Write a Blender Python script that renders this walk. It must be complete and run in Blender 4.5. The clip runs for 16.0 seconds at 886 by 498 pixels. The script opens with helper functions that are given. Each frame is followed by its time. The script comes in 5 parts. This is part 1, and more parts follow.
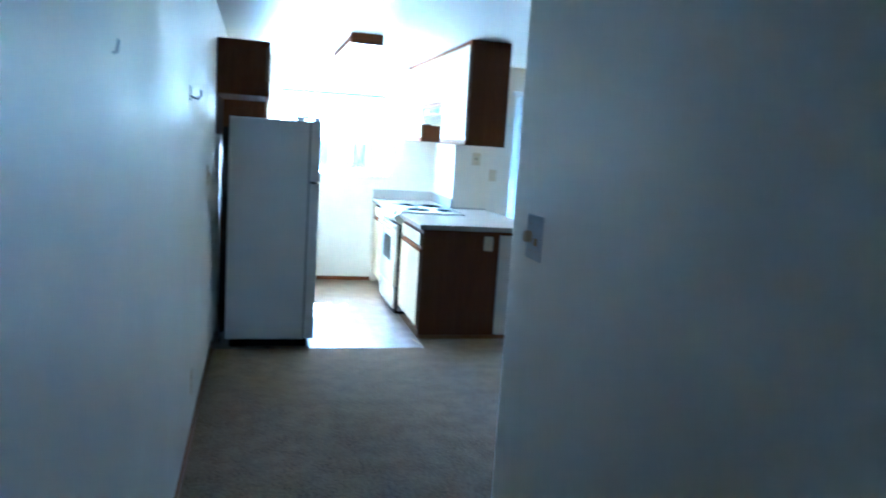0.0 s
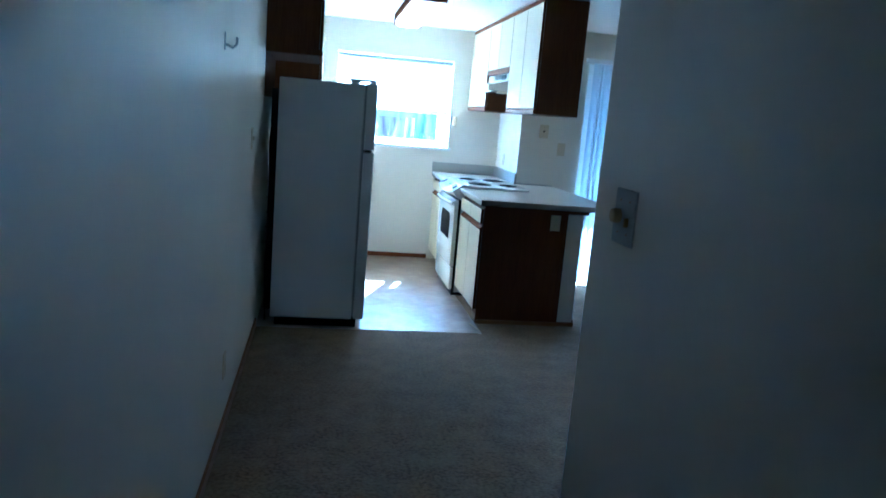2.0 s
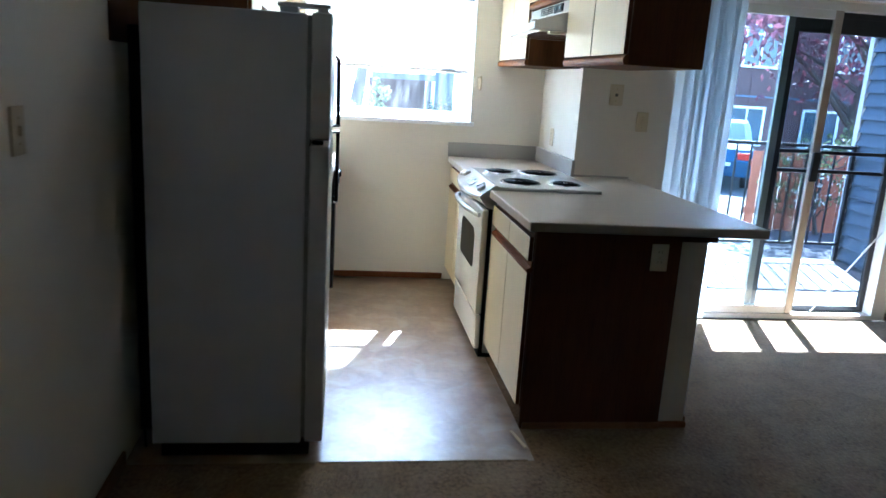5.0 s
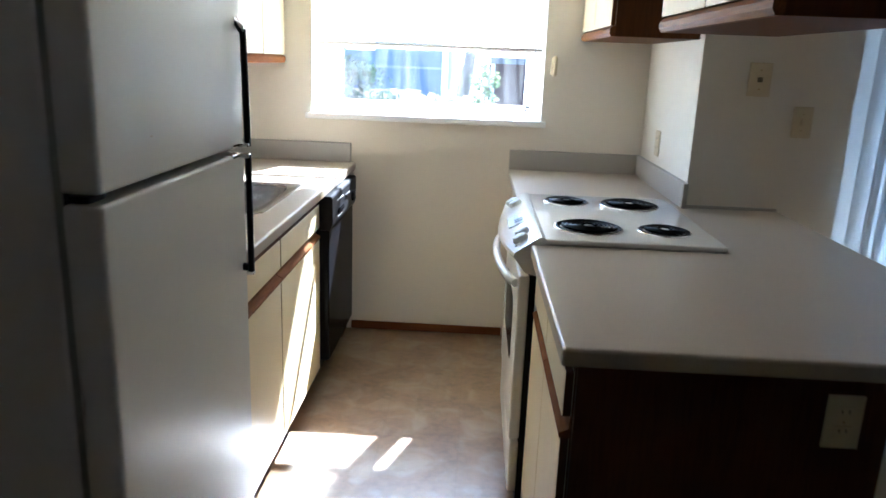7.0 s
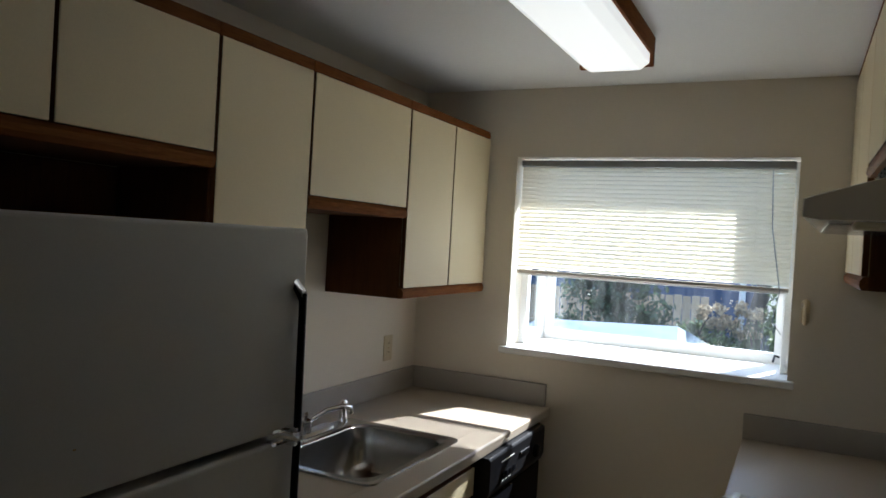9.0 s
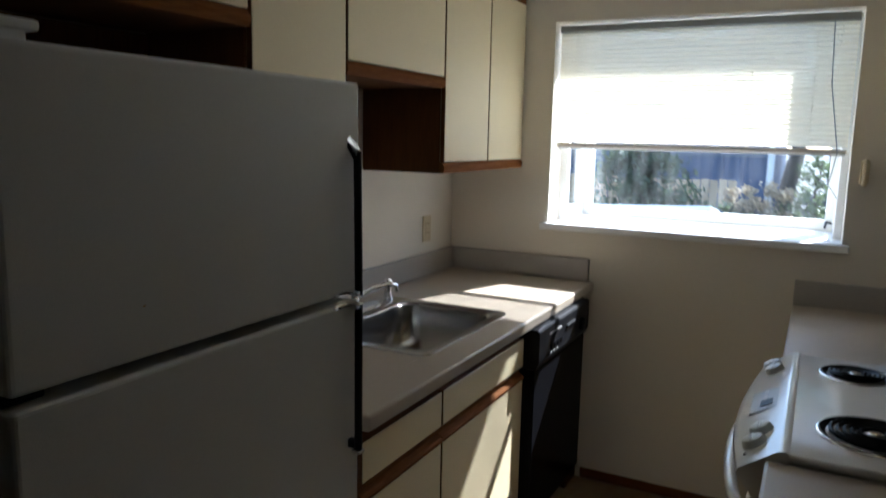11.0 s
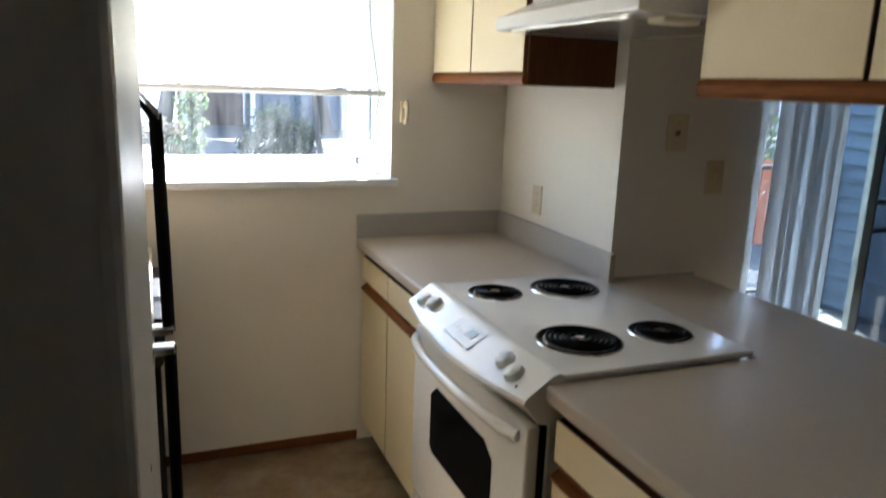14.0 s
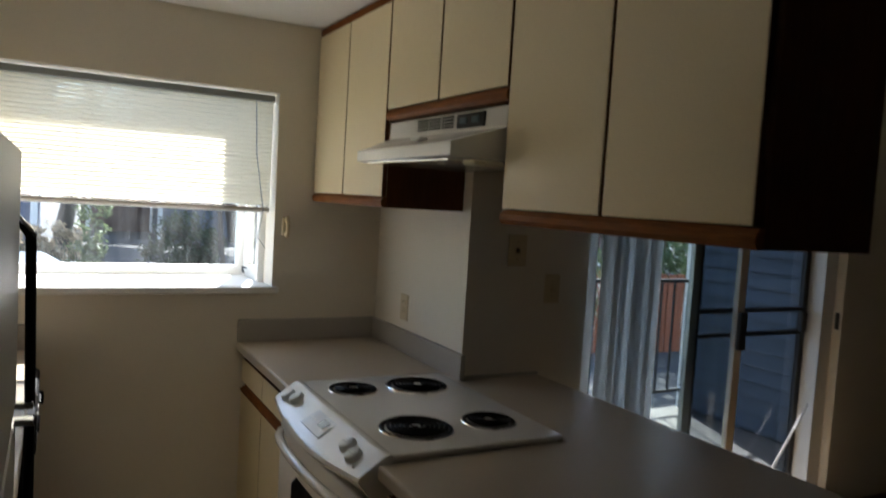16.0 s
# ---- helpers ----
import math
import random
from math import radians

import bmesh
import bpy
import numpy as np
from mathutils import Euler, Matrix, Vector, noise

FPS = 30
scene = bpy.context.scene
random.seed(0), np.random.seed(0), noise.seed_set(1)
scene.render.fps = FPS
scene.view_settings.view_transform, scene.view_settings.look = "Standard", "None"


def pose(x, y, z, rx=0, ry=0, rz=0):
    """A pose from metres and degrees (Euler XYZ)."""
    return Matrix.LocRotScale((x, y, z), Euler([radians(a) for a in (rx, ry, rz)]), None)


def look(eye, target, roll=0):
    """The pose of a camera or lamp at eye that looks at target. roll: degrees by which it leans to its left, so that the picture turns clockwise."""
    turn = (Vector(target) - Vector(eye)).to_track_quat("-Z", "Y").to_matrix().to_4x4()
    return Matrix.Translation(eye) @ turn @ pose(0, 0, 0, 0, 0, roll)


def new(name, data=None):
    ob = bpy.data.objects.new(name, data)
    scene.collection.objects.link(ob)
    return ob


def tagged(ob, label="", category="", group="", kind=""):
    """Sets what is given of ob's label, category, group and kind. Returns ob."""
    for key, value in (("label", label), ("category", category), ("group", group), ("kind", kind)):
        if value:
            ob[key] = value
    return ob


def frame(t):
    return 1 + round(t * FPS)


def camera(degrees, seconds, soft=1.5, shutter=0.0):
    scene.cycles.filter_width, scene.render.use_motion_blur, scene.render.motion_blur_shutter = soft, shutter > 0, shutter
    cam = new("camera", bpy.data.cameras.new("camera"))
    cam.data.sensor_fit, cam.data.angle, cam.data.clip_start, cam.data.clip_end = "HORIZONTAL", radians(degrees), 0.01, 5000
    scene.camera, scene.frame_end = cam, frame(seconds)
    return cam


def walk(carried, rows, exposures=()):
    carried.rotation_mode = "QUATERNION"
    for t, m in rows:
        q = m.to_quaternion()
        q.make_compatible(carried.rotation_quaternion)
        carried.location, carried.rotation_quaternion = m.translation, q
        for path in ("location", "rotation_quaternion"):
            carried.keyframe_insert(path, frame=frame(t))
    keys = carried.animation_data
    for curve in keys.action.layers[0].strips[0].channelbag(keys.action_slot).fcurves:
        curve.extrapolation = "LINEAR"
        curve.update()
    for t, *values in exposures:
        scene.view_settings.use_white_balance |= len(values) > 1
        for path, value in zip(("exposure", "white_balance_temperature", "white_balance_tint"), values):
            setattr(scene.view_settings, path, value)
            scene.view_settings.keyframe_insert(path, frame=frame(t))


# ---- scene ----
cam = camera(62.7, 16.0, 1.5, 0.4)
PATH = [
    (0, (0.204, 0.618, 1.519), (0.7, 2.535, 1.24), 3.8),
    (0.5, (0.214, 0.624, 1.56), (0.508, 2.595, 1.385), 3.4),
    (1, (0.219, 0.616, 1.562), (0.521, 2.59, 1.456), 3.7),
    (1.5, (0.249, 0.706, 1.518), (0.584, 2.666, 1.305), 4.2),
    (2, (0.29, 1.046, 1.458), (0.631, 2.984, 1.105), 4.9),
    (2.5, (0.324, 1.408, 1.435), (0.62, 3.328, 0.961), 5.6),
    (3, (0.437, 1.866, 1.444), (0.66, 3.77, 0.872), 5.4),
    (3.5, (0.449, 2.244, 1.424), (0.656, 4.16, 0.89), 4.7),
    (4, (0.443, 2.56, 1.449), (0.722, 4.486, 0.988), 4.1),
    (4.2, (0.468, 2.685, 1.445), (0.766, 4.611, 0.995), 4.0),
    (6.3, (1.043, 4.292, 1.44), (1.159, 6.231, 0.965), 2.7),
    (6.5, (1.083, 4.413, 1.441), (1.157, 6.349, 0.945), 2.7),
    (7, (1.229, 4.731, 1.446), (1.156, 6.665, 0.941), 2.2),
    (7.5, (1.404, 4.979, 1.492), (1.099, 6.909, 1.063), 1.5),
    (8, (1.472, 5.166, 1.56), (0.963, 7.084, 1.313), 1.7),
    (8.5, (1.562, 5.301, 1.607), (0.814, 7.154, 1.541), 3.0),
    (8.7, (1.572, 5.323, 1.634), (0.745, 7.143, 1.61), 3.4),
    (10.8, (1.54, 5.371, 1.541), (0.573, 7.107, 1.313), 1.7),
    (11, (1.464, 5.369, 1.535), (0.559, 7.126, 1.227), 1.2),
    (11.5, (1.332, 5.458, 1.487), (0.522, 7.219, 0.992), 0.4),
    (12, (1.157, 5.582, 1.459), (0.522, 7.36, 0.799), -0.1),
    (12.5, (0.972, 5.681, 1.437), (0.724, 7.513, 0.673), 0.8),
    (13, (0.87, 5.745, 1.439), (1.081, 7.62, 0.775), 3.4),
    (13.5, (0.763, 5.69, 1.471), (1.286, 7.529, 0.883), 2.1),
    (14, (0.636, 5.585, 1.548), (1.367, 7.393, 1.107), 2.1),
    (14.5, (0.625, 5.484, 1.612), (1.429, 7.306, 1.435), 3.1),
    (15, (0.659, 5.387, 1.633), (1.479, 7.211, 1.602), 3.9),
    (15.5, (0.695, 5.314, 1.63), (1.548, 7.123, 1.626), 4.1),
    (16, (0.67, 5.225, 1.591), (1.62, 6.98, 1.46), 3.5),
]
EXPOSURES = [
    (0.0, 6.55, 3600, -3), (0.5, 5.75, 3650, -3), (1.2, 5.0, 3600, -3), (1.8, 5.05, 3520, -3), (2.3, 6.0, 3650, -1),
    (3.0, 6.75, 4050, 1), (3.6, 6.85, 4500, 4), (4.2, 5.8, 4700, 6), (6.3, 4.3, 4750, 7), (7.0, 4.35, 5150, 9),
    (7.5, 3.9, 5500, 9), (8.0, 3.15, 5600, 9), (8.7, 2.0, 5600, 9), (11.0, 2.3, 5450, 9), (12.0, 3.6, 5400, 10), (12.6, 4.05, 5450, 10),
    (13.1, 4.05, 5450, 10), (13.6, 3.75, 5650, 10), (14.3, 3.5, 5750, 10), (15.0, 2.65, 6150, 10), (16.0, 2.2, 6150, 10)]
walk(cam, [(t, look(eye, target, roll)) for t, eye, target, roll in PATH], EXPOSURES)

# ---- world and light ----
SUN_WAY = Vector((-0.36, -1.0, -1.02)).normalized()
world = bpy.data.worlds.new("world")
scene.world = world
world.use_nodes = True
_n = world.node_tree.nodes
_sky = _n.new("ShaderNodeTexSky")
_sky.sky_type = "NISHITA"
_sky.sun_disc = False
_sky.sun_elevation = math.asin(-SUN_WAY.z)
_sky.sun_rotation = math.atan2(-SUN_WAY.x, -SUN_WAY.y)
world.node_tree.links.new(_sky.outputs[0], _n["Background"].inputs[0])
_n["Background"].inputs[1].default_value = 0.15
sun = new("sun", bpy.data.lights.new("sun", "SUN"))
sun.data.energy, sun.data.angle, sun.data.color = 5.0, radians(0.6), (1.0, 0.965, 0.91)
sun.rotation_mode = "QUATERNION"
sun.rotation_quaternion = SUN_WAY.to_track_quat("-Z", "Y")
sun.location = (3, 20, 20)


# ---- materials ----
def material(name, colour, rough=0.5, metal=0.0, grain=None, stain=None, bump=0.0, bump_scale=200.0, stretch=(1, 1, 1), spec=0.5,
             random_tint=0.0, rough_var=0.0):
    """grain, stain: (scale, strength, colour) of fine and coarse variation."""
    m = bpy.data.materials.new(name)
    m.use_nodes = True
    nt = m.node_tree
    b = nt.nodes["Principled BSDF"]
    b.inputs["Roughness"].default_value, b.inputs["Metallic"].default_value = rough, metal
    b.inputs["Specular IOR Level"].default_value = spec
    tc = nt.nodes.new("ShaderNodeTexCoord")
    mp = nt.nodes.new("ShaderNodeMapping")
    mp.inputs["Scale"].default_value = stretch
    nt.links.new(tc.outputs["Object"], mp.inputs[0])
    last = None
    for layer in (grain, stain):
        if not layer:
            continue
        sc, strength, col = layer
        nz = nt.nodes.new("ShaderNodeTexNoise")
        nz.inputs["Scale"].default_value, nz.inputs["Detail"].default_value = sc, 6
        nt.links.new(mp.outputs[0], nz.inputs["Vector"])
        rp = nt.nodes.new("ShaderNodeMapRange")
        rp.inputs[1].default_value, rp.inputs[2].default_value = 0.38, 0.66
        rp.inputs[3].default_value, rp.inputs[4].default_value = 0, strength
        nt.links.new(nz.outputs[0], rp.inputs[0])
        mx = nt.nodes.new("ShaderNodeMixRGB")
        mx.inputs[1].default_value, mx.inputs[2].default_value = (*colour, 1), (*col, 1)
        if last:
            nt.links.new(last.outputs[0], mx.inputs[1])
        nt.links.new(rp.outputs[0], mx.inputs[0])
        last = mx
        if rough_var and layer is stain:
            rr = nt.nodes.new("ShaderNodeMapRange")
            rr.inputs[3].default_value, rr.inputs[4].default_value = rough - rough_var, rough + rough_var
            nt.links.new(nz.outputs[0], rr.inputs[0])
            nt.links.new(rr.outputs[0], b.inputs["Roughness"])
    if random_tint:
        oi = nt.nodes.new("ShaderNodeObjectInfo")
        hv = nt.nodes.new("ShaderNodeHueSaturation")
        mr = nt.nodes.new("ShaderNodeMapRange")
        mr.inputs[3].default_value, mr.inputs[4].default_value = 1 - random_tint, 1 + random_tint
        nt.links.new(oi.outputs["Random"], mr.inputs[0])
        nt.links.new(mr.outputs[0], hv.inputs["Value"])
        if last:
            nt.links.new(last.outputs[0], hv.inputs["Color"])
        else:
            hv.inputs["Color"].default_value = (*colour, 1)
        last = hv
    if last:
        nt.links.new(last.outputs[0], b.inputs["Base Color"])
    else:
        b.inputs["Base Color"].default_value = (*colour, 1)
    if bump:
        nz = nt.nodes.new("ShaderNodeTexNoise")
        nz.inputs["Scale"].default_value, nz.inputs["Detail"].default_value = bump_scale, 3
        nt.links.new(mp.outputs[0], nz.inputs["Vector"])
        bp = nt.nodes.new("ShaderNodeBump")
        bp.inputs["Strength"].default_value, bp.inputs["Distance"].default_value = bump, 0.004
        nt.links.new(nz.outputs[0], bp.inputs["Height"])
        nt.links.new(bp.outputs[0], b.inputs["Normal"])
    return m


WALL = material("wall_paint", (0.76, 0.70, 0.59), 0.50, grain=(60, 0.2, (0.72, 0.66, 0.55)), stain=(1.6, 0.4, (0.68, 0.62, 0.51)), bump=0.05, bump_scale=70, rough_var=0.12)
# For the unseen closing walls: made dark so that little light bounces back.
DIMWALL = material("unseen_wall_dimmer", (0.15, 0.125, 0.095), 0.6, grain=(60, 0.2, (0.13, 0.11, 0.085)), stain=(1.6, 0.4, (0.12, 0.10, 0.08)), bump=0.05, bump_scale=70)
CEIL = material("ceiling_paint", (0.80, 0.79, 0.76), 0.45, grain=(90, 0.3, (0.73, 0.72, 0.69)), stain=(1.1, 0.2, (0.74, 0.73, 0.70)), bump=0.15, bump_scale=90)
CARPET = material("carpet", (0.195, 0.130, 0.066), 0.92, grain=(55, 0.95, (0.082, 0.052, 0.025)), stain=(8.0, 0.4, (0.275, 0.195, 0.108)), bump=1.0, bump_scale=75, spec=0.18)
for _key, _value in (("Sheen Weight", 0.26), ("Sheen Roughness", 0.35), ("Sheen Tint", (1.0, 0.88, 0.72, 1.0))):
    CARPET.node_tree.nodes["Principled BSDF"].inputs[_key].default_value = _value
DARKWOOD = material("dark_stained_wood", (0.11, 0.043, 0.012), 0.55, grain=(16, 0.6, (0.065, 0.024, 0.008)), stain=(3, 0.4, (0.135, 0.054, 0.016)), bump=0.06, bump_scale=60, stretch=(9, 9, 0.7), spec=0.1)
OAK = material("oak_trim", (0.19, 0.074, 0.020), 0.7, grain=(20, 0.7, (0.10, 0.032, 0.010)), stain=(4, 0.4, (0.225, 0.085, 0.028)), bump=0.1, bump_scale=80, stretch=(10, 0.7, 10), spec=0.04)
OAKX = material("oak_trim_across", (0.13, 0.046, 0.014), 0.7, grain=(20, 0.7, (0.10, 0.032, 0.010)), stain=(4, 0.4, (0.22, 0.083, 0.027)), bump=0.1, bump_scale=80, stretch=(0.7, 10, 10), spec=0.04)
# Same trim as OAK, with the range side's sun glow put into its colour.
OAKLIT = material("lit_varnished_oak_trim", (0.23, 0.085, 0.021), 0.45, grain=(20, 0.7, (0.10, 0.035, 0.011)), stain=(4, 0.4, (0.22, 0.085, 0.028)), bump=0.05, bump_scale=80, stretch=(10, 0.7, 10), spec=0.08)
BASEOAK = material("oak_baseboard", (0.25, 0.118, 0.040), 0.5, grain=(20, 0.6, (0.16, 0.07, 0.023)), stain=(4, 0.4, (0.29, 0.145, 0.052)), bump=0.06, bump_scale=80, stretch=(3, 3, 10), spec=0.2)
CREAM = material("cream_laminate", (0.75, 0.635, 0.40), 0.42, grain=(170, 0.22, (0.65, 0.54, 0.345)), stain=(2.2, 0.25, (0.69, 0.58, 0.375)), bump=0.08, bump_scale=350, random_tint=0.03)
COUNTER = material("counter_laminate", (0.44, 0.37, 0.28), 0.36, grain=(420, 0.55, (0.335, 0.275, 0.20)), stain=(3, 0.25, (0.485, 0.412, 0.32)), bump=0.03, bump_scale=300, rough_var=0.06)
SPLASH = material("splash_laminate", (0.40, 0.37, 0.325), 0.4, grain=(420, 0.5, (0.32, 0.29, 0.25)), stain=(4, 0.25, (0.44, 0.41, 0.36)))
# Textured door fronts: the refrigerator's white, darkened for the shade on them.
FRIDGE_DIM = material("shaded_textured_white_steel", (0.56, 0.545, 0.50), 0.40, grain=(300, 0.25, (0.49, 0.475, 0.43)), stain=(2, 0.3, (0.50, 0.485, 0.44)), bump=0.10, bump_scale=420, rough_var=0.06, spec=0.4)
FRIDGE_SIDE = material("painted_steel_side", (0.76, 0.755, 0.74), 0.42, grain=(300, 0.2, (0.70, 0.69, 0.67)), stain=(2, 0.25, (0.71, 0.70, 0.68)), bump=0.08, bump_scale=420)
ENAMEL = material("white_enamel", (0.74, 0.72, 0.67), 0.15, grain=(30, 0.15, (0.69, 0.67, 0.62)), stain=(3, 0.2, (0.70, 0.67, 0.61)), rough_var=0.06)
BLACK = material("black_plastic", (0.008, 0.008, 0.009), 0.42, stain=(6, 0.4, (0.012, 0.012, 0.013)), rough_var=0.08, spec=0.1)
BLACKGLOSS = material("black_gloss", (0.005, 0.005, 0.006), 0.22, stain=(5, 0.4, (0.008, 0.008, 0.009)), rough_var=0.05, spec=0.02)
COIL = material("burner_coil", (0.004, 0.004, 0.004), 0.38, stain=(30, 0.4, (0.008, 0.007, 0.007)), spec=0.05)
CHROME = material("chrome", (0.82, 0.82, 0.83), 0.12, 1.0, stain=(14, 0.4, (0.66, 0.64, 0.62)), rough_var=0.06)
STEEL = material("brushed_stainless", (0.46, 0.445, 0.42), 0.24, 1.0, grain=(14, 0.12, (0.38, 0.36, 0.33)), stain=(4, 0.25, (0.46, 0.44, 0.41)), stretch=(1, 2, 1), rough_var=0.03)
WHITEPVC = material("white_vinyl_frame", (0.80, 0.80, 0.78), 0.4, stain=(5, 0.3, (0.72, 0.72, 0.69)))
SILL = material("white_sill_paint", (0.84, 0.84, 0.82), 0.45, grain=(70, 0.2, (0.78, 0.78, 0.75)), stain=(4, 0.3, (0.74, 0.73, 0.70)))
IVORY = material("ivory_plastic", (0.62, 0.52, 0.34), 0.4, stain=(30, 0.3, (0.56, 0.46, 0.29)))
IVORYDARK = material("ivory_slots", (0.10, 0.08, 0.05), 0.5)
PLATE = material("pale_switch_plate", (0.58, 0.60, 0.61), 0.2, stain=(30, 0.3, (0.53, 0.55, 0.56)))
BRASS = material("aged_tan_knob", (0.42, 0.29, 0.13), 0.35, stain=(40, 0.4, (0.33, 0.22, 0.10)))
ALU = material("grey_aluminium", (0.36, 0.38, 0.38), 0.4, 0.6, stain=(8, 0.3, (0.30, 0.32, 0.32)))
TANALU = material("bronze_tan_stile", (0.56, 0.51, 0.43), 0.4, 0.2, stain=(8, 0.3, (0.44, 0.37, 0.28)))
SCREENBLK = material("black_screen_frame", (0.018, 0.018, 0.02), 0.5, stain=(20, 0.4, (0.03, 0.03, 0.03)))
GREYKNOB = material("pale_knob", (0.60, 0.60, 0.57), 0.35, stain=(40, 0.3, (0.54, 0.54, 0.51)))
LCD = material("display_glass", (0.09, 0.13, 0.15), 0.15, stain=(60, 0.3, (0.12, 0.16, 0.18)))
SIDING = material("blue_grey_siding", (0.095, 0.127, 0.168), 0.6, grain=(60, 0.3, (0.078, 0.105, 0.14)), stain=(2, 0.4, (0.115, 0.15, 0.195)), bump=0.1, bump_scale=60)
DECK = material("pale_concrete", (0.20, 0.187, 0.17), 0.85, grain=(80, 0.5, (0.15, 0.14, 0.125)), stain=(2, 0.5, (0.235, 0.22, 0.20)), bump=0.3, bump_scale=90)
ASPHALT = material("asphalt", (0.06, 0.059, 0.058), 0.9, grain=(120, 0.6, (0.04, 0.039, 0.038)), stain=(0.35, 0.7, (0.095, 0.092, 0.086)), bump=0.5, bump_scale=120)
REDFENCE = material("red_brown_fence", (0.34, 0.10, 0.045), 0.75, grain=(14, 0.6, (0.22, 0.06, 0.03)), stain=(3, 0.4, (0.42, 0.15, 0.07)), stretch=(8, 8, 0.6), bump=0.3, bump_scale=60, random_tint=0.15)
PALEFENCE = material("weathered_fence", (0.50, 0.35, 0.21), 0.8, grain=(14, 0.6, (0.38, 0.26, 0.15)), stain=(3, 0.4, (0.55, 0.41, 0.27)), stretch=(0.6, 8, 8), bump=0.3, bump_scale=60, random_tint=0.12)
BLUEWALL = material("dark_blue_boards", (0.03, 0.062, 0.135), 0.7, grain=(40, 0.5, (0.022, 0.046, 0.10)), stain=(1.4, 0.5, (0.042, 0.082, 0.165)), stretch=(4, 4, 0.5))
BROWNWALL = material("brown_red_boards", (0.10, 0.052, 0.046), 0.8, grain=(30, 0.5, (0.07, 0.035, 0.03)), stain=(1, 0.4, (0.13, 0.07, 0.06)))
ROOF = material("grey_shingles", (0.15, 0.15, 0.155), 0.9, grain=(30, 0.6, (0.09, 0.09, 0.095)), stain=(1.3, 0.4, (0.2, 0.2, 0.2)))
BARK = material("bark", (0.085, 0.068, 0.054), 0.9, grain=(30, 0.7, (0.03, 0.022, 0.017)), stain=(4, 0.5, (0.10, 0.08, 0.062)), bump=0.8, bump_scale=40, stretch=(3, 3, 0.6))
CARBLUE = material("blue_car_paint", (0.03, 0.075, 0.14), 0.25, 0.2, stain=(3, 0.3, (0.036, 0.09, 0.165)))
CARSILVER = material("silver_car_paint", (0.16, 0.20, 0.25), 0.3, 0.2, stain=(3, 0.3, (0.45, 0.48, 0.51)))
RUBBER = material("tyre_rubber", (0.02, 0.02, 0.02), 0.8, stain=(30, 0.4, (0.035, 0.035, 0.035)))
DUSK = material("window_dark", (0.05, 0.07, 0.09), 0.08, stain=(3, 0.5, (0.09, 0.12, 0.15)))


def leaf_material(name, colour, other):
    m = material(name, colour, 0.55, grain=(3.5, 0.8, other), random_tint=0.1)
    nt = m.node_tree
    b = nt.nodes["Principled BSDF"]
    gi = nt.nodes.new("ShaderNodeNewGeometry")
    hv = nt.nodes.new("ShaderNodeHueSaturation")
    mr = nt.nodes.new("ShaderNodeMapRange")
    mr.inputs[3].default_value, mr.inputs[4].default_value = 0.55, 1.5
    nt.links.new(gi.outputs["Random Per Island"], mr.inputs[0])
    nt.links.new(mr.outputs[0], hv.inputs["Value"])
    src = b.inputs["Base Color"].links[0].from_socket
    nt.links.new(src, hv.inputs["Color"])
    nt.links.new(hv.outputs[0], b.inputs["Base Color"])
    tr = nt.nodes.new("ShaderNodeBsdfTranslucent")
    nt.links.new(hv.outputs[0], tr.inputs[0])
    mix = nt.nodes.new("ShaderNodeMixShader")
    mix.inputs[0].default_value = 0.35
    out = nt.nodes["Material Output"]
    nt.links.new(b.outputs[0], mix.inputs[1])
    nt.links.new(tr.outputs[0], mix.inputs[2])
    nt.links.new(mix.outputs[0], out.inputs[0])
    return m


LEAF = leaf_material("green_leaf", (0.045, 0.072, 0.036), (0.075, 0.105, 0.05))
PALELEAF = leaf_material("pale_leaf", (0.115, 0.155, 0.062), (0.20, 0.24, 0.115))
PLUM = leaf_material("plum_leaf", (0.085, 0.03, 0.045), (0.15, 0.05, 0.06))
PLUME = leaf_material("straw_plume", (0.50, 0.38, 0.24), (0.58, 0.47, 0.32))
BLOOM = leaf_material("white_bloom", (0.62, 0.60, 0.55), (0.7, 0.68, 0.6))


def glass_material(name, tint=(1, 1, 1), gloss=0.08):
    m = bpy.data.materials.new(name)
    m.use_nodes = True
    nt = m.node_tree
    nt.nodes.remove(nt.nodes["Principled BSDF"])
    a, g = nt.nodes.new("ShaderNodeBsdfTransparent"), nt.nodes.new("ShaderNodeBsdfGlossy")
    a.inputs[0].default_value = (*tint, 1)
    g.inputs["Roughness"].default_value = 0.02
    lw = nt.nodes.new("ShaderNodeLayerWeight")
    lw.inputs[0].default_value = 0.5
    pw = nt.nodes.new("ShaderNodeMath")
    pw.operation = "POWER"
    pw.inputs[1].default_value = 4.0
    nt.links.new(lw.outputs["Facing"], pw.inputs[0])
    fr = nt.nodes.new("ShaderNodeMapRange")
    fr.inputs[3].default_value, fr.inputs[4].default_value = gloss * 0.5, 0.7
    nt.links.new(pw.outputs[0], fr.inputs[0])
    mx = nt.nodes.new("ShaderNodeMixShader")
    nt.links.new(fr.outputs[0], mx.inputs[0])
    nt.links.new(a.outputs[0], mx.inputs[1])
    nt.links.new(g.outputs[0], mx.inputs[2])
    nt.links.new(mx.outputs[0], nt.nodes["Material Output"].inputs[0])
    return m


GLASS = glass_material("window_glass", (0.86, 0.89, 0.89))


